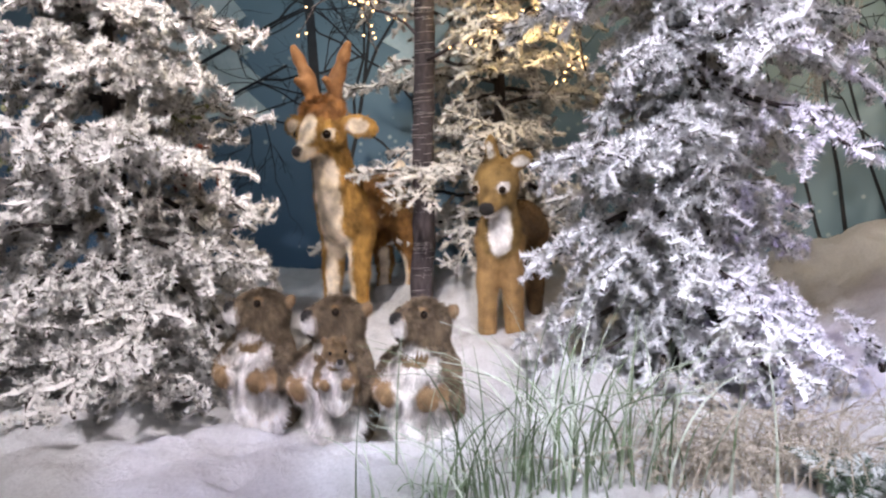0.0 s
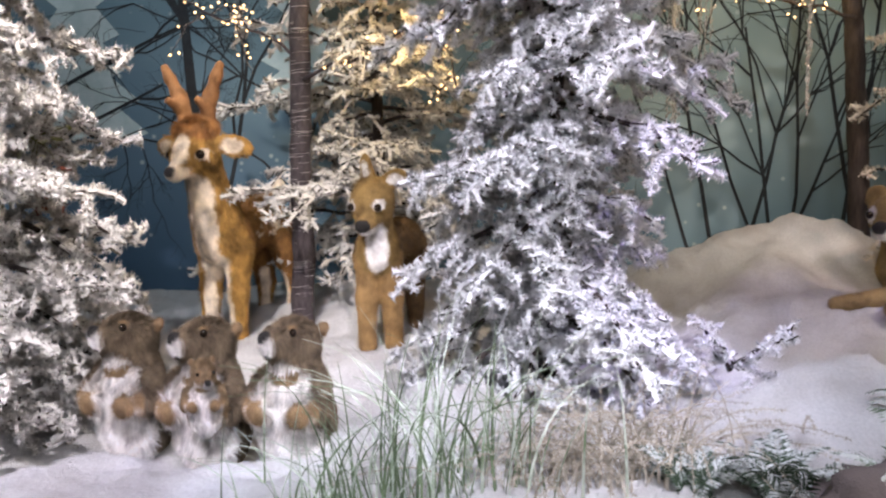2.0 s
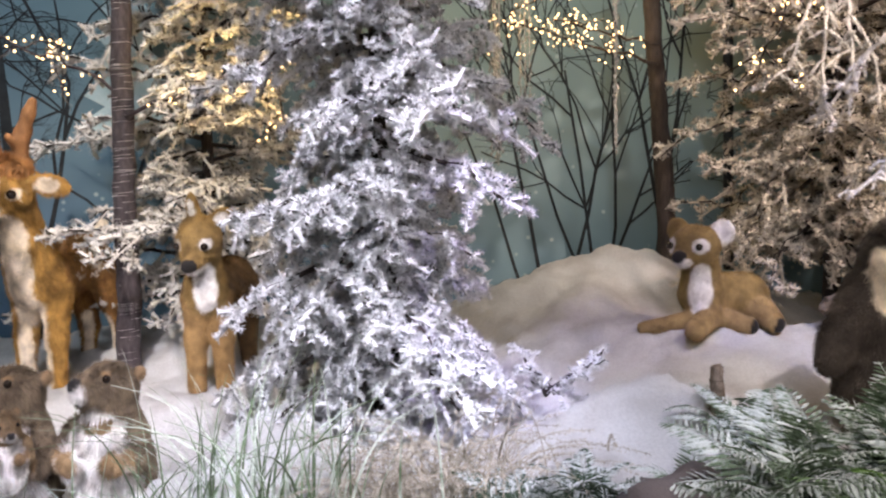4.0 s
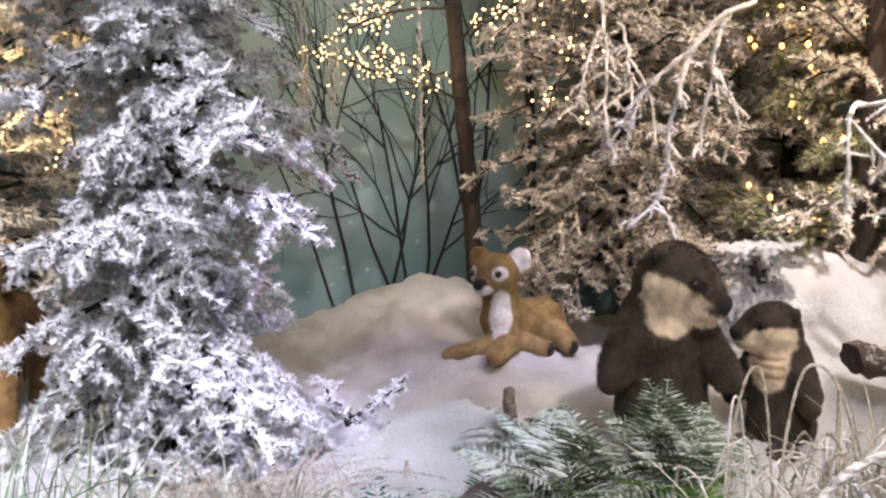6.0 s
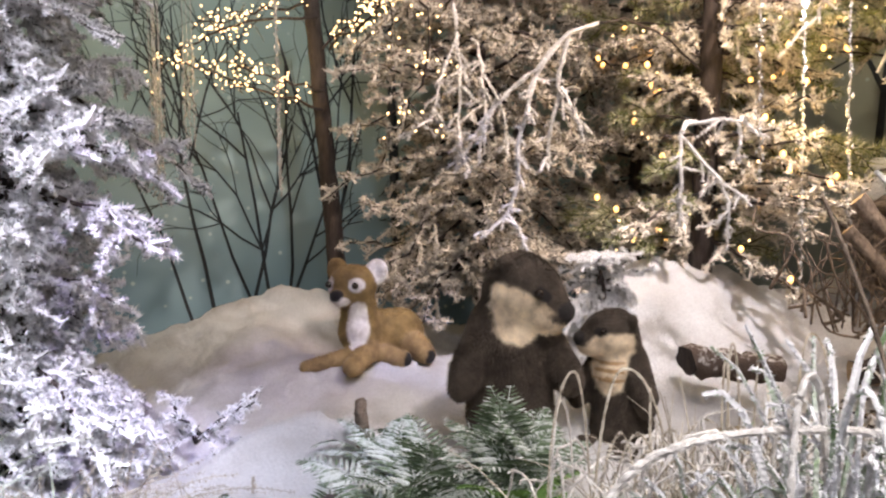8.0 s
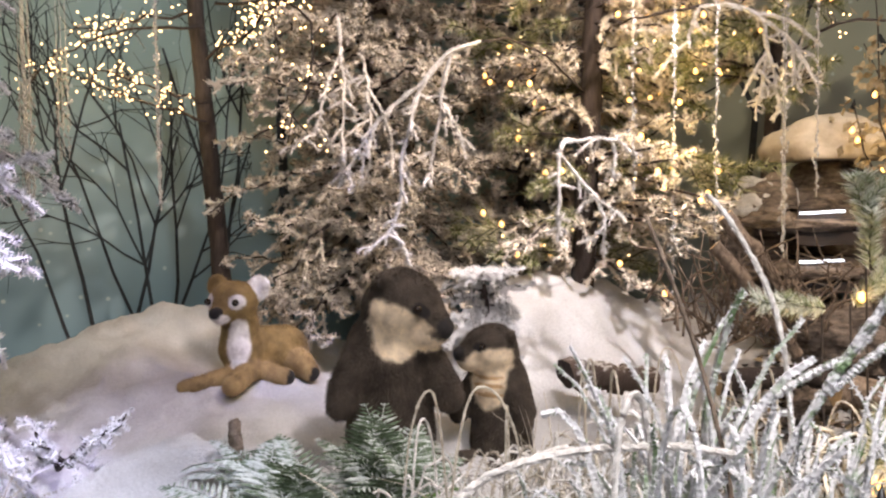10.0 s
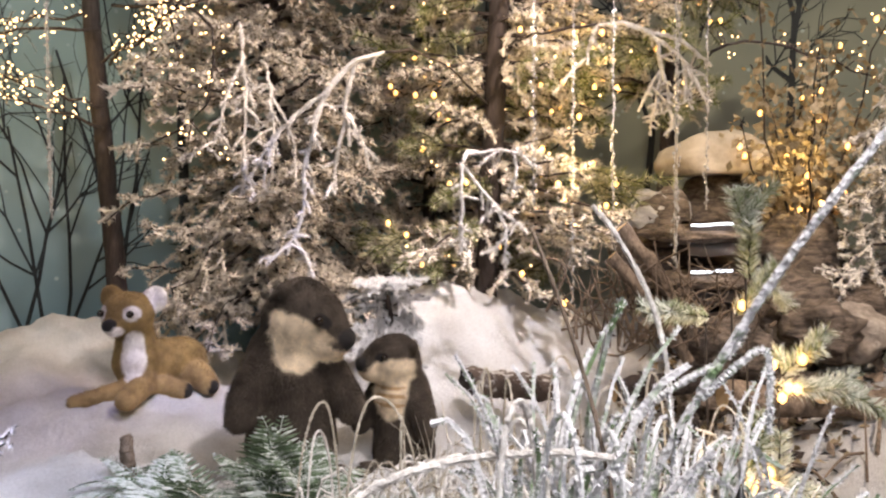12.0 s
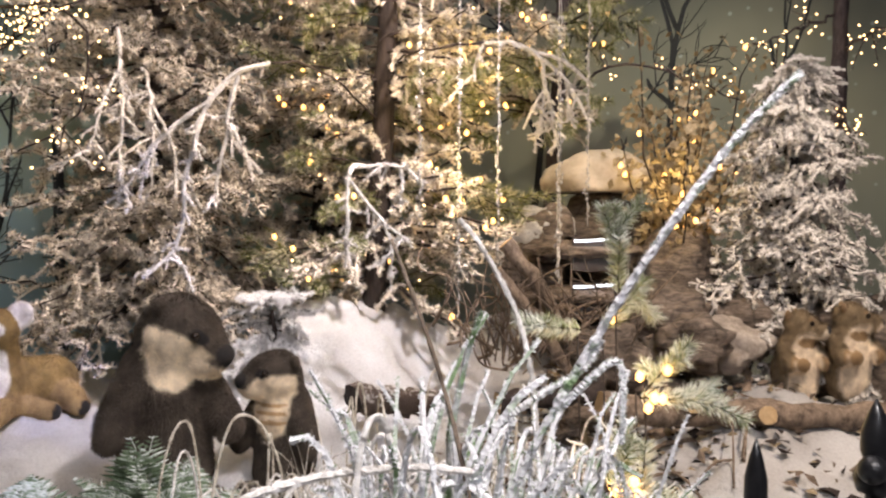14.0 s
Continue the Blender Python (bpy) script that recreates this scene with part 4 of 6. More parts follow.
bare_tree([(-0.125, 4.10, 0.42), (-0.10, 4.18, 1.2), (-0.06, 4.35, 2.6)], 0.054, BARK_GREY, "slim grey trunk wound with thin cord", 61,
          [[(-0.07, 4.25, 1.80), (-0.29, 4.23, 1.96), (-0.51, 4.25, 2.01), (-0.64, 4.27, 2.09)], [(-0.07, 4.2, 1.70), (0.05, 4.06, 1.74), (0.30, 4.06, 1.84), (0.55, 4.06, 1.95), (0.65, 4.03, 1.82), (0.68, 3.99, 1.62)]], 44, 0.022, cord=True)
bare_tree(farther([(2.735, 3.87, 0.80), (2.70, 3.90, 1.6), (2.655, 4.02, 2.9)], 1.06), 0.052, BARK, "slim dark brown trunk with lit twigs beside the snow ridge", 62,
          [farther(l, 1.05) for l in ([(2.68, 3.93, 2.46), (2.36, 4.16, 2.45), (2.04, 4.41, 2.31), (1.91, 4.50, 2.06)], [(2.68, 3.90, 1.94), (2.36, 4.12, 2.07), (2.15, 4.31, 2.18), (2.0, 4.43, 2.22)], [(2.68, 3.9, 2.28), (2.91, 3.7, 2.5), (3.11, 3.54, 2.67)],
           [(2.67, 4.0, 2.56), (2.4, 4.2, 2.5), (2.1, 4.35, 2.40)], [(2.68, 3.9, 2.05), (2.45, 4.05, 2.12), (2.2, 4.2, 2.22)])] + [[(2.80, 4.0, 2.62), (2.74, 3.2, 2.50), (2.66, 2.90, 2.36), (2.68, 2.86, 2.12), (2.62, 2.90, 1.90), (2.44, 3.02, 1.78)], [(2.78, 4.0, 2.30), (2.46, 3.06, 2.28), (2.58, 2.98, 2.42), (2.68, 2.88, 2.44)]], 62, 0.04)
bare_tree([(3.53, 4.45, 0.7), (3.50, 4.44, 1.7), (3.48, 4.44, 2.9)], 0.032, MURAL_DARK, "thin black trunk before the mural", 63)
bare_tree([(4.01, 2.38, 0.75), (4.05, 2.36, 1.7), (4.11, 2.34, 2.95)], 0.060, BARK, "brown trunk of the lit pine on the mound", 64)
bare_tree([(5.18, 1.92, 1.2), (5.22, 1.90, 2.0), (5.28, 1.88, 3.0)], 0.045, BARK_GREY, "grey-brown trunk behind the boulder", 65,
          [[(5.2, 1.9, 2.2), (5.1, 1.5, 2.45), (5.01, 1.25, 2.38), (5.19, 0.99, 2.31), (5.33, 0.78, 2.19)]], 34, 0.05)
bare_tree([(5.66, 0.36, 1.0), (5.68, 0.36, 2.0), (5.70, 0.35, 3.0)], 0.045, BARK_GREY, "grey-brown trunk with lit twigs behind the low fir", 66,
          [[(5.69, 0.35, 2.7), (5.52, 0.54, 2.62), (5.38, 0.74, 2.5)], [(5.68, 0.36, 2.2), (5.5, 0.3, 2.1), (5.4, 0.2, 1.9)], [(5.68, 0.36, 2.5), (5.55, 0.1, 2.6), (5.45, -0.1, 2.5)]], 34, 0.05)

# ---- the lit pine ----
def pine_bough(seed, size, length=0.055, mat=PINE):
    rng, soup = np.random.default_rng(seed), Soup()
    stem = droop_path((0, 0, 0), (1, 0, 0.1), size, 0.15, 8, rng, 0.02)
    add_tube(soup, stem, np.linspace(0.007, 0.003, 8), 5, 0.15, rng, 1)
    shoots = [stem[4:]]
    for k in range(int(size / 0.05)):
        at = along(stem, rng.uniform(0.2, 0.95))
        way = (rng.uniform(0.3, 0.9), rng.choice([-1, 1]) * rng.uniform(0.4, 1), rng.uniform(-0.4, 0.5))
        shoots.append(droop_path(at, way, rng.uniform(0.09, 0.2), 0.2, 5, rng, 0.03))
    for t in shoots:
        add_tube(soup, t, np.linspace(0.004, 0.003, len(t)), 4, 0.2, rng, 1)
    needles(soup, shoots, 620, length, 0.0042, 0.62, rng, 0)
    return soup.mesh("bough", [mat, BARK], False)


def lit_pine(at, low, tall, count, reach, seed, label, skip, frosted=3):
    """Boughs on a trunk that stands there already, with small lights along them."""
    rng = np.random.default_rng(seed)
    tree = thing("pine_tree", at, label, "pine tree", "lit pines")
    string = thing("light_string", at, "string of amber lights among the pine boughs", "string lights", "strings of lights")
    kinds = [pine_bough(700 + k, 0.5) for k in range(3)] + [fir_branch(710 + k, 0.5, FLOCK_THIN, 400, 0.006) for k in range(frosted)]
    for k in range(count):
        z = low + tall * rng.random()
        turn, size = rng.uniform(0, 360), reach * rng.uniform(0.75, 1.7)
        if skip(k, turn):
            continue
        m = pose(0, 0, z, 0, 0, turn) @ pose(0, 0, 0, rng.uniform(-30, 30), rng.uniform(-18, 16), 0)
        under("bough", kinds[rng.integers(len(kinds))], tree, m @ Matrix.Diagonal((size, 1.1, 1.1, 1)))
        for j in range(2):
            spot = m @ Vector((size * rng.uniform(0.2, 0.5), rng.normal(0, 0.06), rng.normal(0.01, 0.03)))
            under("bulb", BULB_BIG if rng.random() < 0.5 else BULB, string, Matrix.Translation(spot))
    soup = Soup()
    add_tube(soup, [(0.07 * math.cos(5 * s), 0.07 * math.sin(5 * s), low + tall * s / 6) for s in np.linspace(0, 6, 60)], 0.002, 4)
    under("wire", soup.mesh("wire", BARK), string)


lit_pine((4.05, 2.36, 0.9), 0.25, 1.75, 130, 1.0, 71, "green and frosted pine boughs with warm lights", lambda k, turn: (20 < turn < 110 and k % 2) or 188 < turn < 248)
lit_pine((5.22, 1.90, 1.9), 0.15, 0.9, 34, 0.8, 72, "olive pine boughs with warm lights before the mural", lambda k, turn: turn < 110, 1)


# ---- frosted sprays and crystal strands ----
def frosted_branch(path, forks, seed, label, drops=4, reach=0.3, thick=0.012, start=0.45):
    """A bare stem whose outer half and forks hang down, thick with white frost."""
    rng, soup = np.random.default_rng(seed), Soup()
    origin = np.asarray(path[0], float)
    main = smooth_path(path, 26) - origin
    main[1:] += rng.normal(0, 0.005, (25, 3))
    ob = thing("frosted_branch", tuple(origin), label, "frosted branch", "frosted branches")
    bare = Soup()
    add_tube(bare, main[: int(26 * start) + 1], 0.006, 6, 0.2, rng)
    under("bare_stem", bare.mesh("bare_stem", BARK), ob)
    twigs = [(main[int(26 * start) :], thick)]
    for fork in forks:
        fork = np.asarray(fork, float) - origin
        near = np.concatenate([t for t, _ in twigs])
        root = near[np.linalg.norm(near - fork[0], axis=1).argmin()]
        twigs.append((smooth_path([root, *fork[1:]], 12) + rng.normal(0, 0.004, (12, 3)) * np.linspace(0, 1, 12)[:, None], thick * 0.8))
    limbs = list(twigs)
    for k in range(drops):
        at = along(limbs[rng.integers(len(limbs))][0], rng.uniform(0.3, 1.0))
        twigs.append((droop_path(at, (rng.normal(0, 0.6), rng.normal(0, 0.6), rng.uniform(-0.9, 0.0)), reach * rng.uniform(0.35, 0.8), 0.45, 7, rng, 0.03), thick * 0.65))
    for t, r in list(twigs):
        for j in range(max(3, int(np.linalg.norm(np.diff(t, axis=0), axis=1).sum() / 0.045))):
            b = along(t, rng.uniform(0.3, 0.98))
            twigs.append((droop_path(b, (rng.normal(0, 0.7), rng.normal(0, 0.7), rng.uniform(-0.9, 0.4)), rng.uniform(0.025, 0.085), 0.3, 4, rng, 0.05), r * 0.6))
    for t, r in twigs:
        n = 2 * len(t)
        add_tube(soup, np.array([along(t, s) for s in np.linspace(0, 1, n)]), np.interp(np.linspace(0, 1, n), [0, 0.2, 1], [0.6 * r, r, 0.55 * r]), 6, 0.4, rng)
    needles(soup, [t for t, _ in twigs], 700, 0.014, 0.0050, 0.8, rng)
    under("spray", soup.mesh("spray", FROST, False), ob)
    return ob


frosted_branch([(4.05, 2.36, 2.05), (3.5, 2.3, 2.26), (3.01, 2.26, 2.19), (2.89, 2.41, 2.0), (2.86, 2.47, 1.73), (2.84, 2.50, 1.37), (2.72, 2.59, 1.26)],
               [[(2.89, 2.41, 2.0), (2.76, 2.55, 1.85), (2.68, 2.64, 1.64)], [(3.0, 2.28, 2.17), (2.96, 2.37, 1.90), (3.07, 2.27, 1.72)], [(2.96, 2.37, 1.90), (2.96, 2.39, 1.74), (2.95, 2.40, 1.57)], [(2.84, 2.5, 1.35), (2.86, 2.47, 1.28), (2.88, 2.45, 1.2)]],
               81, "drooping white frosted branch over the large otter", 3, 0.2, 0.0125, 0.46)
frosted_branch([(4.05, 2.36, 1.60), (3.6, 2.05, 1.74), (3.23, 1.88, 1.77), (3.22, 1.90, 1.52), (3.22, 1.90, 1.31)],
               [[(3.23, 1.88, 1.75), (3.35, 1.71, 1.76), (3.41, 1.65, 1.68)], [(3.23, 1.88, 1.72), (3.31, 1.79, 1.52), (3.39, 1.67, 1.40)], [(3.31, 1.79, 1.52), (3.35, 1.74, 1.40), (3.33, 1.75, 1.28)], [(3.35, 1.71, 1.76), (3.36, 1.70, 1.68), (3.34, 1.71, 1.58)]],
               82, "drooping white frosted branch by the pine trunk", 3, 0.16, 0.010, 0.55)
frosted_branch([(4.10, 2.34, 2.36), (3.77, 1.95, 2.33), (3.90, 1.73, 2.37), (4.07, 1.43, 2.36), (4.12, 1.42, 2.17), (4.18, 1.37, 1.86)],
               [[(4.12, 1.42, 2.17), (4.10, 1.48, 2.05), (4.10, 1.53, 1.96)], [(4.08, 1.43, 2.33), (4.17, 1.30, 2.18), (4.23, 1.23, 1.95)], [(4.08, 1.43, 2.34), (4.13, 1.33, 2.29), (4.21, 1.21, 2.16)], [(4.12, 1.42, 2.15), (4.14, 1.45, 2.04), (4.14, 1.44, 1.94)], [(4.17, 1.30, 2.18), (4.19, 1.33, 2.05), (4.20, 1.30, 1.96)], [(3.90, 1.73, 2.37), (3.93, 1.70, 2.26), (3.92, 1.69, 2.18)]],
               84, "drooping white frosted branch before the waterfall", 5, 0.2, 0.012, 0.52)
frosted_branch([(3.24, 3.55, 2.4), (2.9, 3.0, 2.45), (2.78, 2.8, 2.2), (2.74, 2.75, 1.8), (2.72, 2.76, 1.55)], [[(2.78, 2.8, 2.2), (2.70, 2.84, 2.0), (2.66, 2.86, 1.8)]], 85, "drooping grey frosted branch before the fir", 5, 0.25, 0.009, 0.4)
frosted_branch([(3.24, 3.55, 2.2), (3.12, 3.1, 2.3), (3.02, 2.9, 2.05), (3.0, 2.88, 1.65)], [[(3.02, 2.9, 2.05), (3.08, 2.84, 1.9), (3.10, 2.82, 1.7)]], 86, "drooping grey frosted branch before the fir", 5, 0.25, 0.009, 0.4)


def crystal_strand(x, y, low, seed, count=1, spread=0.0, start=1.2):
    """A thread from the ceiling with glittering beads on its lower part."""
    rng = np.random.default_rng(seed)
    ob = thing("crystal_strand", (x, y, low), "hanging strand of small clear crystal beads", "crystal strand", "crystal strands")
    for k in range(count):
        dx, dy = rng.normal(0, spread, 2)
        soup = Soup()
        add_tube(soup, [(dx, dy, z) for z in (0.02 * k, 1.0, 4.3 - low)], 0.0012, 4)
        under("thread", soup.mesh("thread", FROST), ob)
        soup = Soup()
        z = 0.02 * k
        while z < start:
            r = rng.uniform(0.004, 0.009)
            c = np.array([dx + rng.normal(0, 0.006), dy + rng.normal(0, 0.006), z])
            soup.add(c + r * np.array([(1, 0, 0), (-1, 0, 0), (0, 1, 0), (0, -1, 0), (0, 0, 1.6), (0, 0, -1.6)]), [(0, 2, 4), (2, 1, 4), (1, 3, 4), (3, 0, 4), (2, 0, 5), (1, 2, 5), (3, 1, 5), (0, 3, 5)])
            z += rng.uniform(0.008, 0.022)
        tagged(under("beading", soup.mesh("beading", CRYSTAL, False), ob), kind="stuff")
    return ob


crystal_strand(3.64, 1.60, 1.09, 91)
crystal_strand(3.76, 1.47, 1.19, 92)
crystal_strand(3.925, 1.26, 1.24, 93, 2, 0.012)
crystal_strand(2.325, 3.76, 1.47, 94, 2, 0.012)
crystal_strand(1.83, 4.15, 1.42, 95, 9, 0.026, 0.7)
crystal_strand(2.06, 4.3, 1.72, 96, 3, 0.02, 0.6)
crystal_strand(3.42, 1.66, 1.5, 97)
crystal_strand(4.02, 1.15, 1.5, 98)


# ---- painted trees on the mural ----
def along_mural(x):
    return float(np.interp(x, [p[0] for p in BEND[:8]], LENGTHS[:8]))


painted_tree(along_mural(-0.74), 0.3, 2.3, 0.9, 101, width=0.085, depth=5, wander=0.06)
painted_tree(along_mural(-0.72), 0.3, 1.7, 0.8, 102, width=0.035, depth=4)
painted_tree(along_mural(-0.20), 0.4, 1.4, 0.9, 103, width=0.03, depth=4)
painted_tree(along_mural(-0.45), 0.4, 1.6, 0.9, 104, width=0.03, depth=4, lean=0.3)
painted_tree(along_mural(-1.75), 1.3, 0.9, 1.0, 105, width=0.026, depth=5, lean=0.9)
painted_tree(along_mural(-1.65), 1.7, 0.9, 1.0, 106, width=0.026, depth=5, lean=1.0)
for k, (x, z, tall, lean, w) in enumerate([(2.87, 0.45, 1.6, -0.40, 0.024), (2.90, 0.45, 1.6, -0.05, 0.026), (3.0, 0.6, 1.0, 0.42, 0.026), (2.42, 0.45, 1.3, -0.42, 0.024), (2.55, 0.45, 1.45, -0.12, 0.03), (3.0, 0.6, 1.8, 0.06, 0.024), (3.32, 0.6, 1.9, 0.16, 0.03), (2.72, 0.45, 1.55, 0.2, 0.028), (3.42, 0.7, 1.9, -0.18, 0.03)]):
    painted_tree(along_mural(x), z, tall, 0.8, 110 + k, width=w, depth=3, lean=lean)
for k, (s, z, tall, lean, w) in enumerate([(11.9, 1.2, 1.5, 0.05, 0.06), (12.9, 1.6, 1.3, 0.0, 0.06), (13.8, 1.6, 1.2, -0.15, 0.04), (14.4, 1.6, 1.2, 0.1, 0.04), (12.4, 1.6, 1.0, 0.3, 0.03), (10.8, 1.0, 1.5, -0.1, 0.05)]):
    painted_tree(s, z, tall, 0.8, 130 + k, width=w, depth=3, lean=lean)


def painted_fir(s, z0, tall, wide):
    """A pale snow-laden fir painted on the mural."""
    rng, soup = np.random.default_rng(int(s * 100)), Soup()
    for k in range(7):
        z, w = z0 + tall * k / 7, wide * (1 - k / 8)
        rows = [(s - w, z + 0.02), (s - w * 0.5, z - 0.05), (s, z + 0.0), (s + w * 0.5, z - 0.06), (s + w, z + 0.01), (s + w * 0.3, z + tall / 6), (s - w * 0.3, z + tall / 6)]
        soup.add([on_backdrop(a + rng.normal(0, 0.015), b, 0.002 + 0.0002 * k) for a, b in rows], [(0, 1, 2, 6), (2, 3, 4, 5), (2, 5, 6)])
    under("painted_fir", soup.mesh("painted_fir", MURAL_PALE, False), backdrop, label="pale painted fir")


painted_fir(along_mural(-1.45), 1.45, 1.4, 0.36)
painted_fir(along_mural(-0.1), 1.7, 1.2, 0.30)


# ---- grasses, ferns and twigs ----
def grass_clump(at, count, tall, lean, mat, label, seed, width=0.004, spread=0.12, fuzz=0, category="grass clump", n=9):
    """Long arching blades, each a folded tapering strip."""
    rng, soup, paths = np.random.default_rng(seed), Soup(), []
    for k in range(count):
        turn, size = rng.uniform(0, 6.283), tall * rng.uniform(0.55, 1.15)
        root = np.array([rng.normal(0, spread), rng.normal(0, spread * 0.6), 0])
        out = np.array([math.cos(turn), math.sin(turn) * 0.7, 0])
        bend = lean * rng.uniform(0.2, 1.3)
        s = np.linspace(0, 1, n)[:, None]
        path = root + size * (np.array([0, 0, 1.0]) * (s - 0.42 * bend * s**3) + out * bend * 0.75 * s**2.1)
        side = np.cross(np.gradient(path, axis=0), out + rng.normal(0, 0.3, 3))
        side /= np.linalg.norm(side, axis=1, keepdims=True) + 1e-9
        w = width * rng.uniform(0.7, 1.3) * np.linspace(1, 0.12, n)[:, None]
        ridge = path - 0.35 * w * np.cross(side, np.gradient(path, axis=0) / (np.linalg.norm(np.gradient(path, axis=0), axis=1, keepdims=True) + 1e-9))
        soup.add(np.concatenate([path - side * w, ridge, path + side * w]), [(j + q * n, j + 1 + q * n, j + 1 + (q + 1) * n, j + (q + 1) * n) for j in range(n - 1) for q in (0, 1)])
        paths.append(path)
    if fuzz:
        needles(soup, paths, fuzz, 0.011, 0.0028, 0.75, rng)
    return thing("grass_clump", at, label, category, "grass clumps", "stuff", soup.mesh("grass_clump", mat, False))


grass_clump((0.20, 2.02, 0.42), 84, 0.62, 0.75, GRASS, "frosted green grass with long arching blades", 141, 0.0050, 0.13)
grass_clump((0.46, 2.04, 0.42), 64, 0.60, 0.75, GRASS, "frosted green grass with long arching blades", 142, 0.0050, 0.12)
grass_clump((0.02, 2.0, 0.42), 36, 0.36, 1.1, GRASS, "frosted green grass with long arching blades", 143, 0.004, 0.10)
grass_clump((0.68, 2.10, 0.42), 90, 0.32, 1.2, STRAW, "dry pale grass bent over the snow", 144, 0.004, 0.13, 400)
grass_clump((0.92, 2.12, 0.42), 150, 0.36, 1.5, STRAW, "dry pale grass bent over the snow", 145, 0.004, 0.14, 400)


def drooping_grass(at, count, tall, far, width, spread, seed, label, mat=ICE_GRASS):
    """Broad furry blades that rise, bend over and hang down."""
    rng, soup, n, paths = np.random.default_rng(seed), Soup(), 16, []
    for k in range(count):
        turn, h, out = rng.uniform(0, 6.283), tall * rng.uniform(0.6, 1.0), far * rng.uniform(0.3, 1.0)
        s = np.linspace(0, 1, n)
        peak = rng.uniform(0.5, 0.66)
        z = np.where(s < peak, h * (1 - ((peak - s) / peak) ** 2), h - h * rng.uniform(0.3, 0.75) * (np.clip(s - peak, 0, 1) / (1 - peak)) ** 1.8)
        way = np.array([math.cos(turn), math.sin(turn), 0])
        path = np.array([*rng.normal(0, spread, 2), 0]) + out * way * (s**1.7)[:, None] + z[:, None] * [0, 0, 1] + rng.normal(0, 0.0015, (n, 3))
        ahead = np.gradient(path, axis=0)
        ahead /= np.linalg.norm(ahead, axis=1, keepdims=True)
        side = np.cross(ahead, way + rng.normal(0, 0.25, 3))
        side /= np.linalg.norm(side, axis=1, keepdims=True) + 1e-9
        w = width * rng.uniform(0.5, 1.2) * np.sin(np.linspace(0.9, 2.9, n))[:, None] * rng.uniform(0.8, 1.2, (n, 1))
        up = np.cross(side, ahead) * w * 0.5
        soup.add(np.concatenate([path - side * w, path + up, path + side * w, path - up]), [(j + q * n, j + 1 + q * n, j + 1 + (q + 1) % 4 * n, j + (q + 1) % 4 * n) for j in range(n - 1) for q in range(4)])
        paths.append(path)
    needles(soup, paths, 900, 0.0075, 0.0028, 0.8, rng)
    return thing("grass_clump", at, label, "grass clump", "grass clumps", "stuff", soup.mesh("grass_clump", mat, True))


def frosted_blades(at, count, tall, spread, width, seed, label):
    """Broad upright blades, nodding at the tip, crusted with frost along their edges."""
    rng, soup, n, paths = np.random.default_rng(seed), Soup(), 14, []
    for k in range(count):
        turn, h = rng.uniform(0, 6.283), tall * rng.uniform(0.62, 1.0)
        s = np.linspace(0, 1, n)
        way = np.array([math.cos(turn), math.sin(turn), 0])
        nod = rng.uniform(0.02, 0.15) * tall
        path = np.array([*rng.normal(0, spread, 2), 0]) + way * (0.05 * s + nod * s**4)[:, None] + (h * (s - rng.uniform(0.05, 0.42) * s**6))[:, None] * [0, 0, 1] + rng.normal(0, 0.002, (n, 3))
        ahead = np.gradient(path, axis=0)
        ahead /= np.linalg.norm(ahead, axis=1, keepdims=True)
        side = np.cross(ahead, np.array([math.cos(turn + 0.8), math.sin(turn + 0.8), 0]) + rng.normal(0, 0.3, 3))
        side /= np.linalg.norm(side, axis=1, keepdims=True) + 1e-9
        w = width * rng.uniform(0.5, 1.3) * np.interp(s, [0, 0.55, 1], [0.7, 1.0, 0.55])[:, None] * rng.uniform(0.8, 1.2, (n, 1))
        up = np.cross(side, ahead) * w * 0.8
        soup.add(np.concatenate([path - side * w, path + up, path + side * w, path - up]), [(j + q * n, j + 1 + q * n, j + 1 + (q + 1) % 4 * n, j + (q + 1) % 4 * n) for j in range(n - 1) for q in range(4)])
        paths += [path - side * w * 0.8, path + side * w * 0.8, path + up]
    needles(soup, paths, 330, 0.0062, 0.0034, 0.8, rng)
    return thing("grass_clump", at, label, "grass clump", "grass clumps", "stuff", soup.mesh("grass_clump", ICE_GRASS, False))


frosted_blades((1.45, 0.30, 0.44), 70, 1.0, 0.032, 0.0080, 146, "tall upright grass thick with white frost")
frosted_blades((1.58, 0.20, 0.44), 96, 0.90, 0.055, 0.0068, 147, "tall upright grass thick with white frost")
frosted_blades((1.72, 0.08, 0.44), 96, 0.84, 0.065, 0.0064, 160, "upright grass thick with white frost")
frosted_blades((1.50, 0.42, 0.44), 64, 0.80, 0.05, 0.0060, 165, "upright grass thick with white frost")
drooping_grass((1.95, 0.50, 0.44), 46, 0.56, 0.3, 0.004, 0.09, 157, "dry curling grass dusted with white frost", STRAW)
drooping_grass((1.72, 0.70, 0.44), 46, 0.58, 0.3, 0.004, 0.09, 159, "dry curling grass dusted with white frost", STRAW)
grass_clump((1.62, 0.62, 0.44), 110, 0.66, 1.1, STRAW, "dry straw-coloured grass with white frost", 148, 0.005, 0.10, 0)
grass_clump((1.95, 0.85, 0.44), 110, 0.60, 1.2, STRAW, "dry straw-coloured grass with white frost", 149, 0.005, 0.12, 0)
grass_clump((2.1, 0.45, 0.44), 100, 0.60, 1.1, STRAW, "dry straw-coloured grass with white frost", 150, 0.005, 0.12, 0)


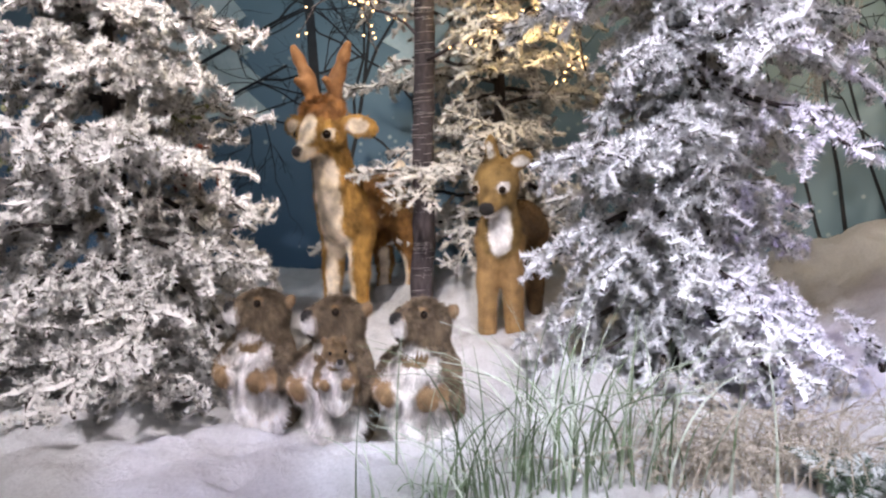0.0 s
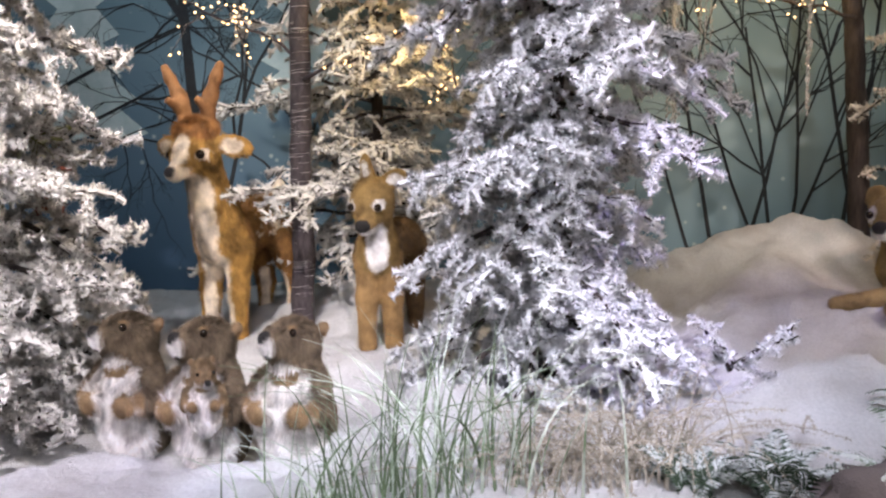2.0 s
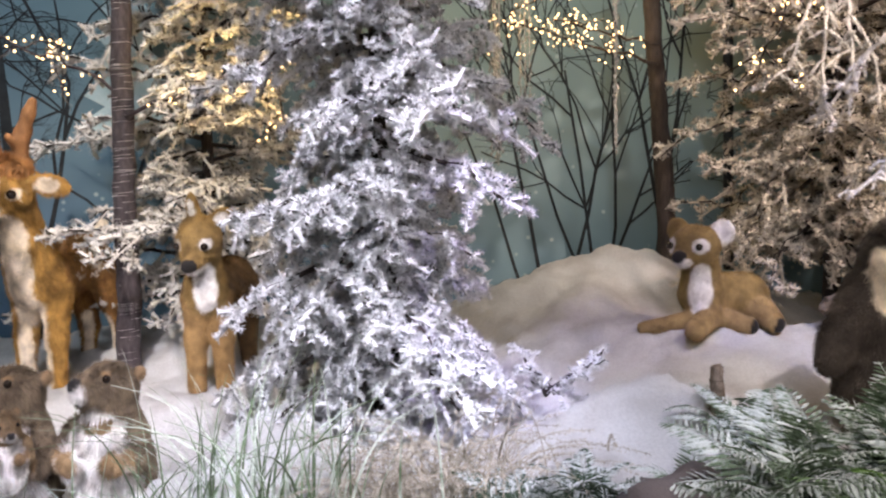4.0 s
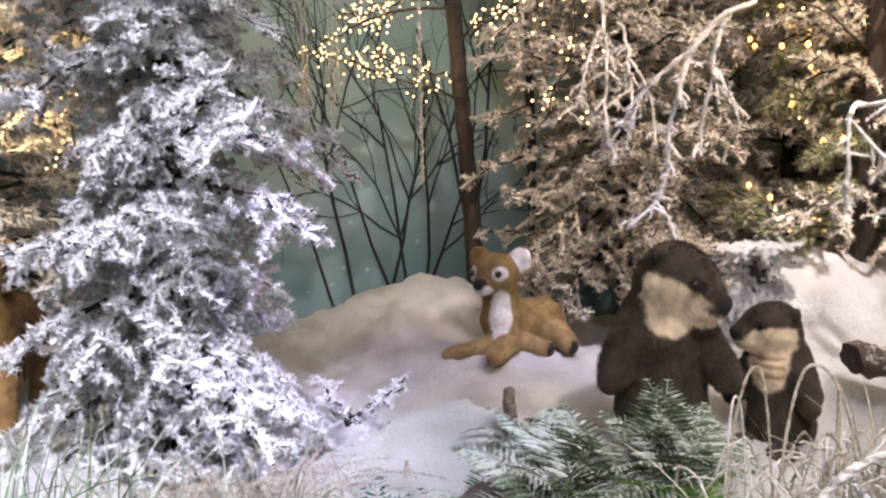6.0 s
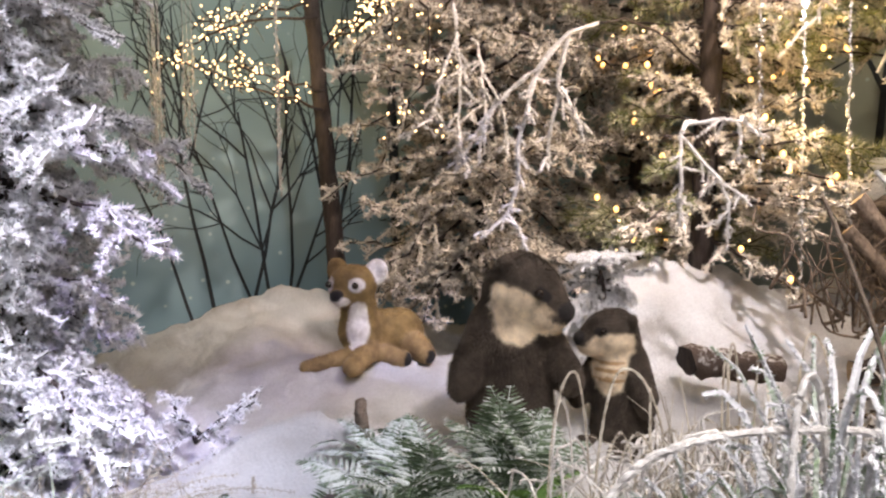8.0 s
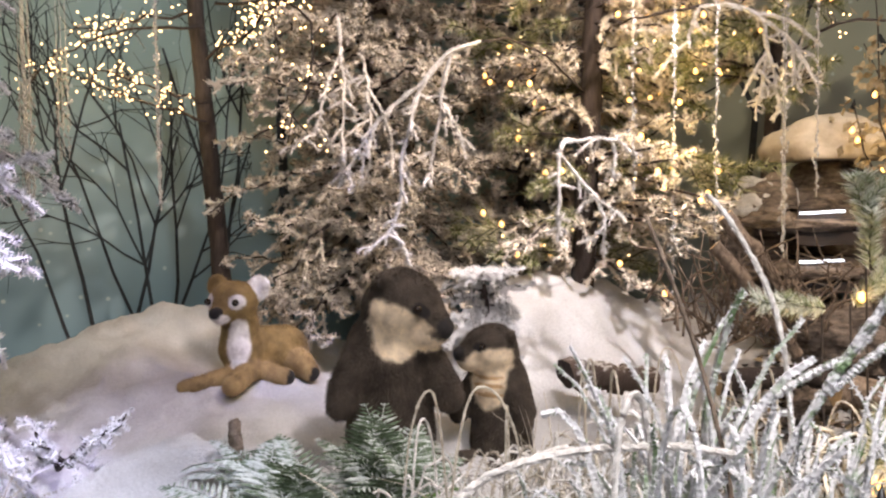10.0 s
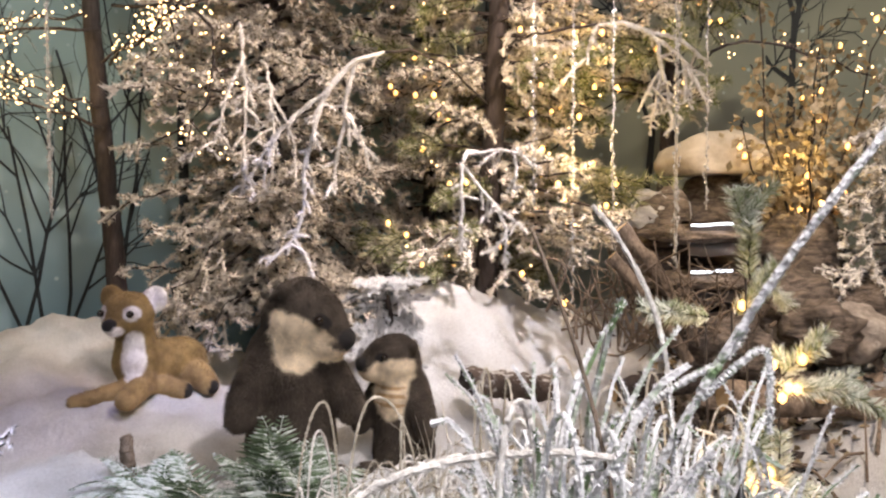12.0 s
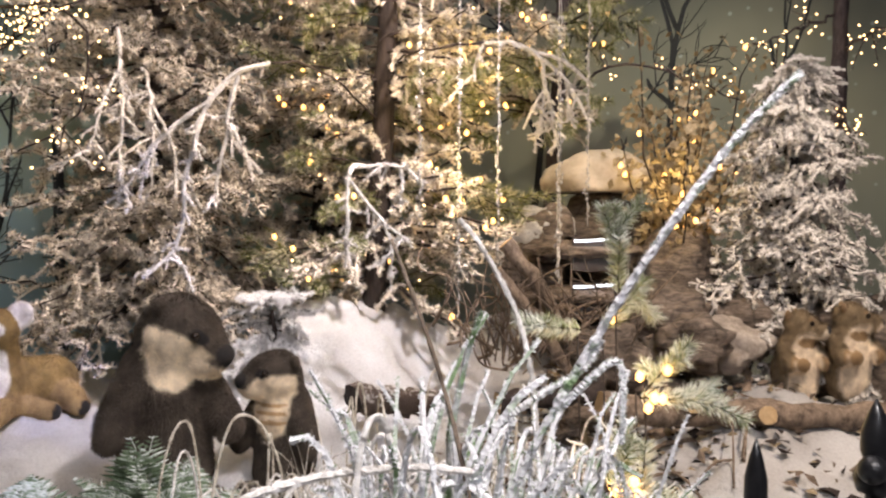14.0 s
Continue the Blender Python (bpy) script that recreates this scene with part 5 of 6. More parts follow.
def frosted_tangle(at, count, wide, tall, seed):
    """Curling frosted twigs that cross and arch over one another."""
    rng, soup, lines = np.random.default_rng(seed), Soup(), []
    for k in range(count):
        a = np.array([*rng.normal(0, wide, 2), 0])
        turn, far, up = rng.uniform(0, 6.28), rng.uniform(0.12, 0.34), tall * rng.uniform(0.55, 1.1)
        out = np.array([math.cos(turn), math.sin(turn), 0])
        line = smooth_path([a, a + [0, 0, up * 0.7], a + out * far * 0.4 + [0, 0, up], a + out * far * 0.8 + [0, 0, up * 0.93], a + out * far + [0, 0, up * rng.uniform(0.4, 0.8)]], 18) + rng.normal(0, 0.004, (18, 3))
        add_tube(soup, line, np.linspace(0.0045, 0.0025, 18) * rng.uniform(0.6, 1.3), 5, 0.4, rng)
        lines.append(line)
        for j in range(4):
            b = along(line, rng.uniform(0.4, 0.95))
            t = droop_path(b, rng.normal(0, 1, 3), rng.uniform(0.02, 0.06), 0.4, 5, rng, 0.06)
            add_tube(soup, t, 0.0022, 4, 0.4, rng)
            lines.append(t)
    needles(soup, lines, 420, 0.0060, 0.0042, 0.85, rng)
    return thing("frosted_twigs", at, "tangle of arching twigs coated in white frost", "frosted twigs", "tangles of frosted twigs", "stuff", soup.mesh("frosted_twigs", FROST, True))


for k, (x, y, wide, tall) in enumerate([(1.60, 0.50, 0.09, 0.62), (1.78, 0.48, 0.10, 0.60), (1.75, 0.80, 0.12, 0.50), (1.98, 0.55, 0.12, 0.56), (1.95, 0.25, 0.10, 0.56), (2.05, 0.95, 0.13, 0.45)]):
    frosted_tangle((x, y, 0.42), 34, wide, tall, 900 + k)


def frond_mesh(seed, size, mat):
    rng, soup = np.random.default_rng(seed), Soup()
    s = np.linspace(0, 1, 14)[:, None]
    spine = size * (np.array([1.0, 0, 0]) * (s - 0.12 * s**3) + np.array([0, 0, 1.0]) * (0.75 * s - 0.85 * s**2))
    add_tube(soup, spine, np.linspace(0.0035, 0.0012, 14), 4, 0.1, rng)
    ahead = np.gradient(spine, axis=0)
    ahead /= np.linalg.norm(ahead, axis=1, keepdims=True)
    for k in range(24):
        f = 0.10 + 0.88 * k / 23
        at = along(spine, f)
        i = int(f * 13)
        reach = size * 0.22 * math.sin(math.pi * (0.12 + 0.85 * f)) * rng.uniform(0.85, 1.1)
        for side in (1, -1):
            way = ahead[i] * 0.45 + np.array([0, side * 0.9, rng.uniform(-0.15, 0.1)])
            way /= np.linalg.norm(way)
            flat = np.cross(way, [0, 0, 1.0])
            flat /= np.linalg.norm(flat)
            w = reach * 0.060 + 0.0012
            droop = np.array([0, 0, -0.18 * reach])
            a, c, d = at, at + way * reach * 0.35, at + way * reach * 0.72 + droop * 0.4
            tip = at + way * reach + droop
            ridge = np.array([0, 0, 0.25 * w])
            soup.add([a, c + flat * w, d + flat * w * 0.7, tip, d - flat * w * 0.7, c - flat * w, c + ridge, d + ridge], [(0, 6, 1), (1, 6, 7, 2), (2, 7, 3), (3, 7, 4), (4, 7, 6, 5), (5, 6, 0)])
    return soup.mesh("frond", mat, False)


def fern(at, count, size, mat, label, seed, rise=(5, 50), arc=(0, 360)):
    rng = np.random.default_rng(seed)
    ob = thing("fern", at, label, "fern", "ferns")
    kinds = [frond_mesh(seed * 7 + k, size, mat) for k in range(3)]
    for k in range(count):
        under("frond", kinds[k % 3], ob, pose(rng.normal(0, 0.03), rng.normal(0, 0.03), 0, 0, 0, rng.uniform(*arc)) @ pose(0, 0, 0, rng.uniform(-20, 20), -rng.uniform(*rise), 0) @ Matrix.Scale(rng.uniform(0.7, 1.15), 4))
    return ob


fern((1.66, 1.60, 0.46), 44, 0.42, FERN, "bushy frosted green fern before the otters", 151, (15, 85))
fern((1.94, 1.52, 0.46), 44, 0.46, FERN, "bushy frosted green fern before the otters", 152, (25, 85))
fern((1.80, 1.36, 0.46), 18, 0.34, FERN_BRIGHT, "fresh green fern before the otters", 166, (15, 70))
fern((1.48, 1.72, 0.46), 18, 0.26, FERN, "bushy frosted green fern before the otters", 153, (10, 60))
fern((1.90, 2.10, 0.50), 20, 0.28, FERN, "small green fern beside the upright bark", 158, (15, 60))
fern((1.22, 1.92, 0.44), 26, 0.24, FERN_DARK, "low dark green fern with snow dust", 154, (10, 60))
fern((1.02, 1.98, 0.44), 16, 0.20, FERN_DARK, "low dark green fern with snow dust", 155, (10, 55))
fern((-0.04, 2.12, 0.42), 8, 0.20, FERN, "low dark green fern under the grass", 156, (5, 30))


def twig(paths, radius, mat, label, seed, fuzz=600, category="twig"):
    """A stalk with side shoots, roughened by frost."""
    rng, soup = np.random.default_rng(seed), Soup()
    origin = np.asarray(paths[0][0], float)
    lines = []
    for k, p in enumerate(paths):
        n = 22 * len(p)
        line = smooth_path(p, n) - origin
        line[1:] += rng.normal(0, radius * 0.04, (n - 1, 3))
        r = radius * (1 if k == 0 else 0.7)
        add_tube(soup, line, np.linspace(r * 1.0, r * 0.6, n) * rng.uniform(0.85, 1.15, n), 7, 0.28 if fuzz else 0.1, rng)
        lines.append(line)
    if fuzz:
        needles(soup, lines, fuzz, max(radius * 0.9, 0.0045), 0.0032, 0.8, rng)
    return thing("twig", tuple(origin), label, category, "frosted twigs", me=soup.mesh("twig", mat, not fuzz))


ICY = ICE_GRASS
twig([[(1.50, 0.30, 0.44), (1.51, 0.22, 1.0), (1.52, 0.14, 1.18), (1.52, 0.03, 1.37), (1.52, -0.05, 1.49), (1.55, -0.13, 1.61), (1.575, -0.19, 1.675)],
      [(1.52, 0.10, 1.24), (1.55, 0.03, 1.32), (1.555, 0.02, 1.29), (1.55, 0.02, 1.20)], [(1.52, 0.20, 1.20), (1.54, 0.13, 1.26), (1.57, 0.08, 1.29), (1.585, 0.065, 1.33)]], 0.0078, ICY, "thick pale stalk furred with white frost", 161, 9000)
twig([[(1.1, 0.62, 0.44), (1.12, 0.52, 0.9), (1.19, 0.46, 1.10), (1.27, 0.37, 1.16), (1.38, 0.24, 1.175), (1.44, 0.18, 1.16)]], 0.0085, FROST, "bent stalk coated in white frost", 162, 5000)
twig([[(1.48, 0.18, 0.44), (1.47, 0.19, 1.0), (1.46, 0.21, 1.16), (1.44, 0.25, 1.32), (1.41, 0.30, 1.47)]], 0.0048, DRIFTWOOD, "bare brown stalk among frosted grass", 163, 0)
twig([[(1.78, 0.24, 0.44), (1.77, 0.25, 1.1), (1.75, 0.27, 1.32), (1.70, 0.33, 1.46), (1.68, 0.36, 1.50)]], 0.0065, FROST, "bent stalk coated in white frost", 164, 5000)
rng = np.random.default_rng(170)
for k in range(16):
    x, y = 1.60 + rng.normal(0, 0.14) + 0.25 * (k % 3), 0.78 + rng.normal(0, 0.10) - 0.10 * (k % 3)
    dx, dy = rng.uniform(-0.16, 0.22), rng.uniform(-0.14, 0.10)
    top = rng.uniform(0.98, 1.16)
    twig([[(x, y, 0.44), (x + dx * 0.1, y + dy * 0.1, 0.8), (x + dx * 0.35, y + dy * 0.35, top), (x + dx * 0.7, y + dy * 0.7, top + 0.005), (x + dx, y + dy, top - 0.10), (x + dx * 1.1, y + dy * 1.1, top - 0.25)]],
         rng.uniform(0.0020, 0.0034), STRAW if k % 2 else FROST, "arching dry stalk dusted with frost", 171 + k, 1500)


for k in range(5):
    x, y, turn = 1.48 + rng.normal(0, 0.06), 0.28 + rng.normal(0, 0.05), rng.uniform(0, 6.28)
    far, top = rng.uniform(0.05, 0.15), rng.uniform(1.10, 1.32)
    dx, dy = far * math.cos(turn), far * math.sin(turn)
    twig([[(x, y, 0.44), (x, y, 0.85), (x + dx * 0.3, y + dy * 0.3, top - 0.05), (x + dx * 0.65, y + dy * 0.65, top), (x + dx * 0.9, y + dy * 0.9, top - 0.06), (x + dx, y + dy, top - rng.uniform(0.15, 0.3))]], rng.uniform(0.004, 0.0075), ICY if k % 2 == 0 else FROST, "drooping stalk furred with white frost", 261 + k, 3000)


def sprig_mesh(seed, size, way):
    """Straight shoots bristling with long needles, the longest along way."""
    rng, soup = np.random.default_rng(seed), Soup()
    shoots = []
    way = np.array(way, float) / np.linalg.norm(way)
    for k in range(4):
        go = way + (rng.normal(0, 0.5, 3) if k else 0)
        base = way * size * 0.22 * k
        shoots.append(droop_path(base, go, size * (1.0 if k == 0 else rng.uniform(0.4, 0.65)), 0.05, 7, rng, 0.012))
    for t in shoots:
        add_tube(soup, t, np.linspace(0.004, 0.002, 7), 5, 0.2, rng, 1)
    needles(soup, shoots, 3000, 0.036, 0.0046, 0.60, rng, 0)
    return soup.mesh("shoot", [PINE_PALE, BARK], False)


def sprig(at, size, way, label, seed, lights=3):
    """A few long-needled pine shoots with small lights near their root."""
    rng = np.random.default_rng(seed)
    ob = thing("pine_sprig", at, label, "pine sprig", "pine sprigs")
    under("shoot", sprig_mesh(seed, size, way), ob)
    string = thing("light_string", at, "a few amber lights on a pine sprig", "string lights", "strings of lights") if lights else None
    for k in range(lights):
        under("bulb", BULB_NEAR, string, pose(*(np.array(way) * size * rng.uniform(0.0, 0.35) + rng.normal(0, 0.022, 3) + [-0.015, -0.02, 0.0])))
    return ob


def stake(x, y, z, top, mat=BARK):
    soup = Soup()
    add_tube(soup, [(0, 0, z), (0.01, 0, (z + top) / 2), (0, 0.01, top)], 0.0024, 6, 0.1)
    return thing("stake", (x, y, 0), "thin brown stem holding a pine sprig", "stem", "stems", me=soup.mesh("stake", mat))


for k, (x, y, z, size, way, n) in enumerate([(2.40, 0.36, 1.33, 0.22, (-0.05, 0.05, 1), 0), (2.42, 0.40, 1.24, 0.16, (0.35, -0.4, 0.7), 1), (2.36, 0.44, 1.24, 0.15, (-0.5, 0.5, 0.1), 0),
                                             (2.33, 0.28, 1.10, 0.20, (0.62, -0.75, -0.05), 4), (2.36, 0.27, 1.12, 0.12, (0.4, -0.4, 0.6), 1), (2.10, 0.26, 0.96, 0.17, (0.6, -0.7, -0.2), 5), (2.12, 0.26, 0.94, 0.12, (0.2, -0.2, 0.8), 1)]):
    sprig((x, y, z), size, way, "frosted pine sprig with warm lights", 190 + k, n)
    stake(x, y, 0.44, z + 0.01)


def leaf_cluster(at, count, size, spread, mat, label, seed, name="leaf_spray", category="leaf spray"):
    kind = "stuff"
    rng, soup = np.random.default_rng(seed), Soup()
    for k in range(count):
        p = rng.normal(0, spread, 3)
        a, b, c = rng.normal(0, 1, (3, 3))
        a /= np.linalg.norm(a)
        b -= (a @ b) * a
        b /= np.linalg.norm(b)
        up = np.cross(a, b)
        s = size * rng.uniform(0.6, 1.2)
        soup.add([p, p + a * s * 0.4 + b * s * 0.3 + up * s * 0.08, p + a * s * 0.75 + b * s * 0.2, p + a * s, p + a * s * 0.75 - b * s * 0.2, p + a * s * 0.4 - b * s * 0.3 + up * s * 0.08, p + a * s * 0.5],
                 [(0, 6, 1), (1, 6, 2), (2, 6, 3), (3, 6, 4), (4, 6, 5), (5, 6, 0)])
        if k % 3 == 0:
            add_tube(soup, [p, p * 0.5, (0, 0, 0)], 0.002, 4)
    return thing(name, at, label, category, "leaf sprays", kind, me=soup.mesh(name, mat, False))


for k, at in enumerate([(-1.50, 3.10, 1.70), (-1.58, 3.10, 1.50), (-1.38, 3.12, 1.72), (-0.96, 3.06, 1.46), (-0.93, 3.02, 1.25), (-1.62, 3.1, 1.3)]):
    leaf_cluster(at, 22, 0.05, 0.045, LEAF_RED if k % 2 == 0 else PINE, "dark red leaves tucked into the fir", 200 + k)


def leafy_shrub():
    rng = np.random.default_rng(210)
    ob = thing("shrub", (4.98, 1.04, 1.05), "tan-leaved shrub with warm lights behind the rocks", "shrub")
    string = thing("light_string", (4.98, 1.04, 1.05), "string of amber lights in the tan shrub", "string lights", "strings of lights")
    for k in range(20):
        soup = Soup()
        top = np.array([rng.normal(0.06, 0.20), rng.normal(-0.04, 0.20), rng.uniform(0.7, 1.55)])
        stem = droop_path((0, 0, 0), top, np.linalg.norm(top), 0.05, 8, rng, 0.02)
        add_tube(soup, stem, np.linspace(0.008, 0.003, 8), 5, 0.1, rng)
        under("stem", soup.mesh("stem", BARK), ob)
        soup = Soup()
        for j in range(110):
            p = along(stem, rng.uniform(0.2, 1)) + rng.normal(0, 0.06, 3)
            a, b = rng.normal(0, 1, (2, 3))
            a /= np.linalg.norm(a)
            b -= (a @ b) * a
            b /= np.linalg.norm(b)
            s = rng.uniform(0.035, 0.07)
            soup.add([p, p + a * s * 0.5 + b * s * 0.32, p + a * s, p + a * s * 0.5 - b * s * 0.32], [(0, 1, 2), (0, 2, 3)])
        under("leaves", soup.mesh("leaves", LEAF_TAN, False), ob)
        for j in range(2):
            under("bulb", BULB_BIG, string, Matrix.Translation(Vector(along(stem, rng.uniform(0.3, 1)) + rng.normal(0, 0.03, 3))))


leafy_shrub()
flock_sprig = fir_branch(220, 0.24, FLOCK, 500, 0.006, 0.1)
for k, (x, y, turn) in enumerate([(1.45, 2.62, 0), (1.40, 2.58, 100), (1.44, 2.60, 220), (1.42, 2.62, 300)]):
    thing("flocked_sprig", pose(x, y, 0.60, 0, -35, turn), "small dark sprig dusted white on the snow", "fir sprig", "fir sprigs", me=flock_sprig)


# ---- rocks, logs and the little waterfall ----
def rock_mesh(name, radii, seed, mat, rough=0.35, flat=0.0, detail=4):
    bm = bmesh.new()
    bmesh.ops.create_icosphere(bm, subdivisions=detail, radius=1)
    for v in bm.verts:
        p = v.co.copy()
        k = 1 + rough * noise.fractal(p * 1.3 + Vector((seed, seed * 0.7, 0)), 1.0, 2.0, 5) + 0.5 * rough * noise.voronoi(p * 2.2 + Vector((0, 0, seed)))[0][0]
        v.co = Vector((p.x * radii[0], p.y * radii[1], p.z * radii[2])) * k
        if flat and v.co.z < -flat:
            v.co.z = -flat
    me = bpy.data.meshes.new(name)
    bm.to_mesh(me)
    bm.free()
    me.materials.append(mat)
    me.polygons.foreach_set("use_smooth", np.ones(len(me.polygons), dtype=bool))
    return me


def rock(at, radii, seed, label, mat=ROCK, turn=0, tilt=0, rough=0.35):
    return thing("rock", pose(*at, tilt, 0, turn), label, "rock", "rocks", me=rock_mesh("rock", radii, seed, mat, rough))


def log(path, radius, label, seed, mat=DRIFTWOOD, stubs=(), cut=CUT_WOOD, cut_label="pale sawn end"):
    rng, soup = np.random.default_rng(seed), Soup()
    origin = np.asarray(path[0], float)
    line = smooth_path(path, 16) - origin
    line[1:-1] += rng.normal(0, radius * 0.10, (14, 3))
    ob = thing("log", tuple(origin), label, "log", "logs")
    v, q, t = tube(line, np.linspace(radius * 1.05, radius * 0.92, 16), 14, 0.14, rng)
    soup.add(v, q)
    under("bark", soup.mesh("bark", mat), ob)
    for end in (0, 1):
        soup = Soup()
        rim = [len(v) - 2 + end] + list(range(0, 14) if not end else range(15 * 14, 16 * 14))
        soup.add(v[rim], [(0, 1 + (j + 1) % 14, 1 + j) if not end else (0, 1 + j, 1 + (j + 1) % 14) for j in range(14)])
        under("cut_end", soup.mesh("cut_end", cut, False), ob, label=cut_label)
    for at, way, r in stubs:
        soup = Soup()
        base = along(line, at)
        v2, q2, t2 = tube([base, base + np.array(way) * 0.5, base + np.array(way)], r, 10, 0.05, rng)
        soup.add(v2, q2)
        soup.f.extend([list(x) for x in t2])
        soup.i.extend([1] * len(t2))
        under("stub", soup.mesh("stub", [mat, CUT_WOOD], False), ob, label="sawn-off side branch")
    return ob


thing("boulder", pose(5.02, 1.50, 1.74, 0, 0, -52), "smooth sandy boulder capped with snow", "boulder", me=rock_mesh("boulder", (0.31, 0.25, 0.18), 3.3, rough_stuff("sandstone", (0.36, 0.31, 0.25), (0.56, 0.50, 0.43), 9, 0.9, 0.3), 0.22, 0.05))
rock((5.12, 1.56, 1.36), (0.30, 0.28, 0.34), 5.1, "dark brown rock under the boulder", turn=30)
rock((4.75, 1.75, 1.28), (0.24, 0.22, 0.30), 5.7, "dark brown rock beside the water")
rock((4.86, 1.02, 1.18), (0.22, 0.20, 0.26), 6.2, "dark brown rock beside the water")
rock((4.25, 0.74, 0.96), (0.17, 0.14, 0.12), 7.3, "rough grey-brown rock among the logs", turn=20, rough=0.5)
rock((4.42, 0.90, 1.02), (0.20, 0.16, 0.16), 7.9, "rough grey-brown rock among the logs", rough=0.5)
rock((4.72, 0.66, 1.00), (0.20, 0.16, 0.16), 8.4, "rough grey-brown rock among the logs", turn=60)
rock((4.40, 0.66, 0.95), (0.17, 0.10, 0.10), 13.1, "pale weathered slab of stone on the rocks", rough_stuff("pale_slab", (0.22, 0.18, 0.15), (0.56, 0.50, 0.44), 14, 0.9, 1.0, 0.03), turn=-70, rough=0.45)
rock((4.30, 0.90, 0.92), (0.12, 0.09, 0.07), 13.9, "pale weathered slab of stone on the rocks", bpy.data.materials["pale_slab"], turn=-50, rough=0.45)
rock((4.02, 1.06, 0.90), (0.16, 0.14, 0.13), 9.2, "rough grey-brown rock among the logs", rough=0.5)
rock((5.02, 0.26, 0.92), (0.22, 0.2, 0.24), 9.9, "dark rock behind the squirrels")
rock((5.05, 0.0, 0.9), (0.25, 0.2, 0.26), 10.4, "dark rock behind the squirrels")
rock((3.35, 2.9, 0.92), (0.12, 0.08, 0.06), 11.7, "grey stone lying in the snow hollow")
rock((3.02, 2.85, 0.74), (0.13, 0.09, 0.07), 11.2, "grey stone lying in the snow hollow")
rock((1.42, 1.74, 0.47), (0.24, 0.16, 0.12), 12.6, "dark stone dusted with snow at the bed's edge", mat=flocked("snow_dusted_stone", (0.12, 0.10, 0.10), (0.6, 0.58, 0.58), 0.85, 60))
for k, (z, y) in enumerate([(1.42, 0.0), (1.19, -0.02), (0.97, -0.05)]):
    ledge = thing("rock_ledge", pose(4.56, 1.40, z - 0.05, 0, 0, -52), "flat dark ledge of the small waterfall", "rock ledge", "waterfall ledges", me=rock_mesh("rock_ledge", (0.27, 0.20, 0.05), 20.3 + k, ROCK, 0.25))
    soup = Soup()
    lip = [(a, b) for a in np.linspace(-0.14, 0.14, 9) for b in (0.16, -0.18, -0.20)]
    soup.add([(a, b, (0.048 if b > -0.19 else -0.12) + 0.004 * math.sin(31 * a)) for a, b in lip], [(3 * j + c, 3 * j + c + 1, 3 * j + c + 4, 3 * j + c + 3) for j in range(8) for c in (0, 1)])
    thing("water_sheet", pose(4.60, 1.385, z - 0.03, 0, 0, -52), "thin sheet of clear water running over a ledge", "water", "water sheets", "structure", soup.mesh("water_sheet", WATER))
# Glowing bars added for the blue-white glints on the ledge lips.
for z in (1.43, 1.20):
    soup = Soup()
    add_tube(soup, [(a, -0.19 + 0.3 * a * a, 0.004 * math.sin(20 * a)) for a in np.linspace(-0.10, 0.10, 9)], 0.006, 6)
    thing("glint_bar", pose(4.56, 1.40, z - 0.005, 0, 0, -52), "short glowing bar for the cold white glint on a ledge", "light strip", "light strips", me=soup.mesh("glint_bar", GLINT))
thing("snow_cap", pose(4.70, 1.72, 1.47, 0, 0, -30), "cap of white snow on the rock by the waterfall", "snow cap", me=rock_mesh("snow_cap", (0.16, 0.13, 0.12), 31.0, SNOW, 0.5))

log([(3.50, 0.86, 0.80), (3.77, 0.50, 0.76), (4.15, -0.05, 0.76)], 0.055, "long weathered log with sawn side branches", 231, DRIFTWOOD, [(0.55, (-0.10, -0.06, 0.02), 0.036), (0.30, (-0.08, -0.05, 0.05), 0.03)])
log([(3.40, 1.26, 0.78), (3.52, 1.12, 0.80), (3.70, 0.92, 0.82)], 0.045, "dark weathered log beside the frosted grass", 232, BARK)
log([(3.22, 1.86, 0.76), (3.40, 1.72, 0.73), (3.52, 1.62, 0.72)], 0.060, "short log with rough bark and snow dust", 233, flocked("snowy_bark", (0.07, 0.05, 0.04), (0.66, 0.63, 0.60), 0.80, 50), cut=BARK, cut_label="dark weathered end")
log([(3.75, 0.75, 0.62), (3.95, 0.55, 0.64), (4.2, 0.2, 0.64)], 0.05, "split brown log under the long log", 234, DRIFTWOOD)
twig([[(1.85, 2.19, 0.44), (1.85, 2.19, 0.62), (1.84, 2.19, 0.76)]], 0.034, DRIFTWOOD, "small upright piece of brown bark", 235, 0, "bark piece")


def root_tangle(at, count, size, seed, label):
    rng, soup = np.random.default_rng(seed), Soup()
    for k in range(count):
        a = rng.normal(0, size * 0.35, 3) * [1, 1, 0.3]
        b = a + np.array([rng.normal(0, size * 0.35), rng.normal(0, size * 0.35), rng.uniform(0.4, 1.1) * size])
        mid, late = (2 * a + b) / 3 + rng.normal(0, size * 0.20, 3), (a + 2 * b) / 3 + rng.normal(0, size * 0.20, 3)
        add_tube(soup, smooth_path([a, mid, late, b], 14), np.linspace(0.006, 0.0022, 14) * rng.uniform(0.5, 1.5), 5, 0.15, rng)
    return thing("root_tangle", at, label, "roots", kind="stuff", me=soup.mesh("root_tangle", DRIFTWOOD))


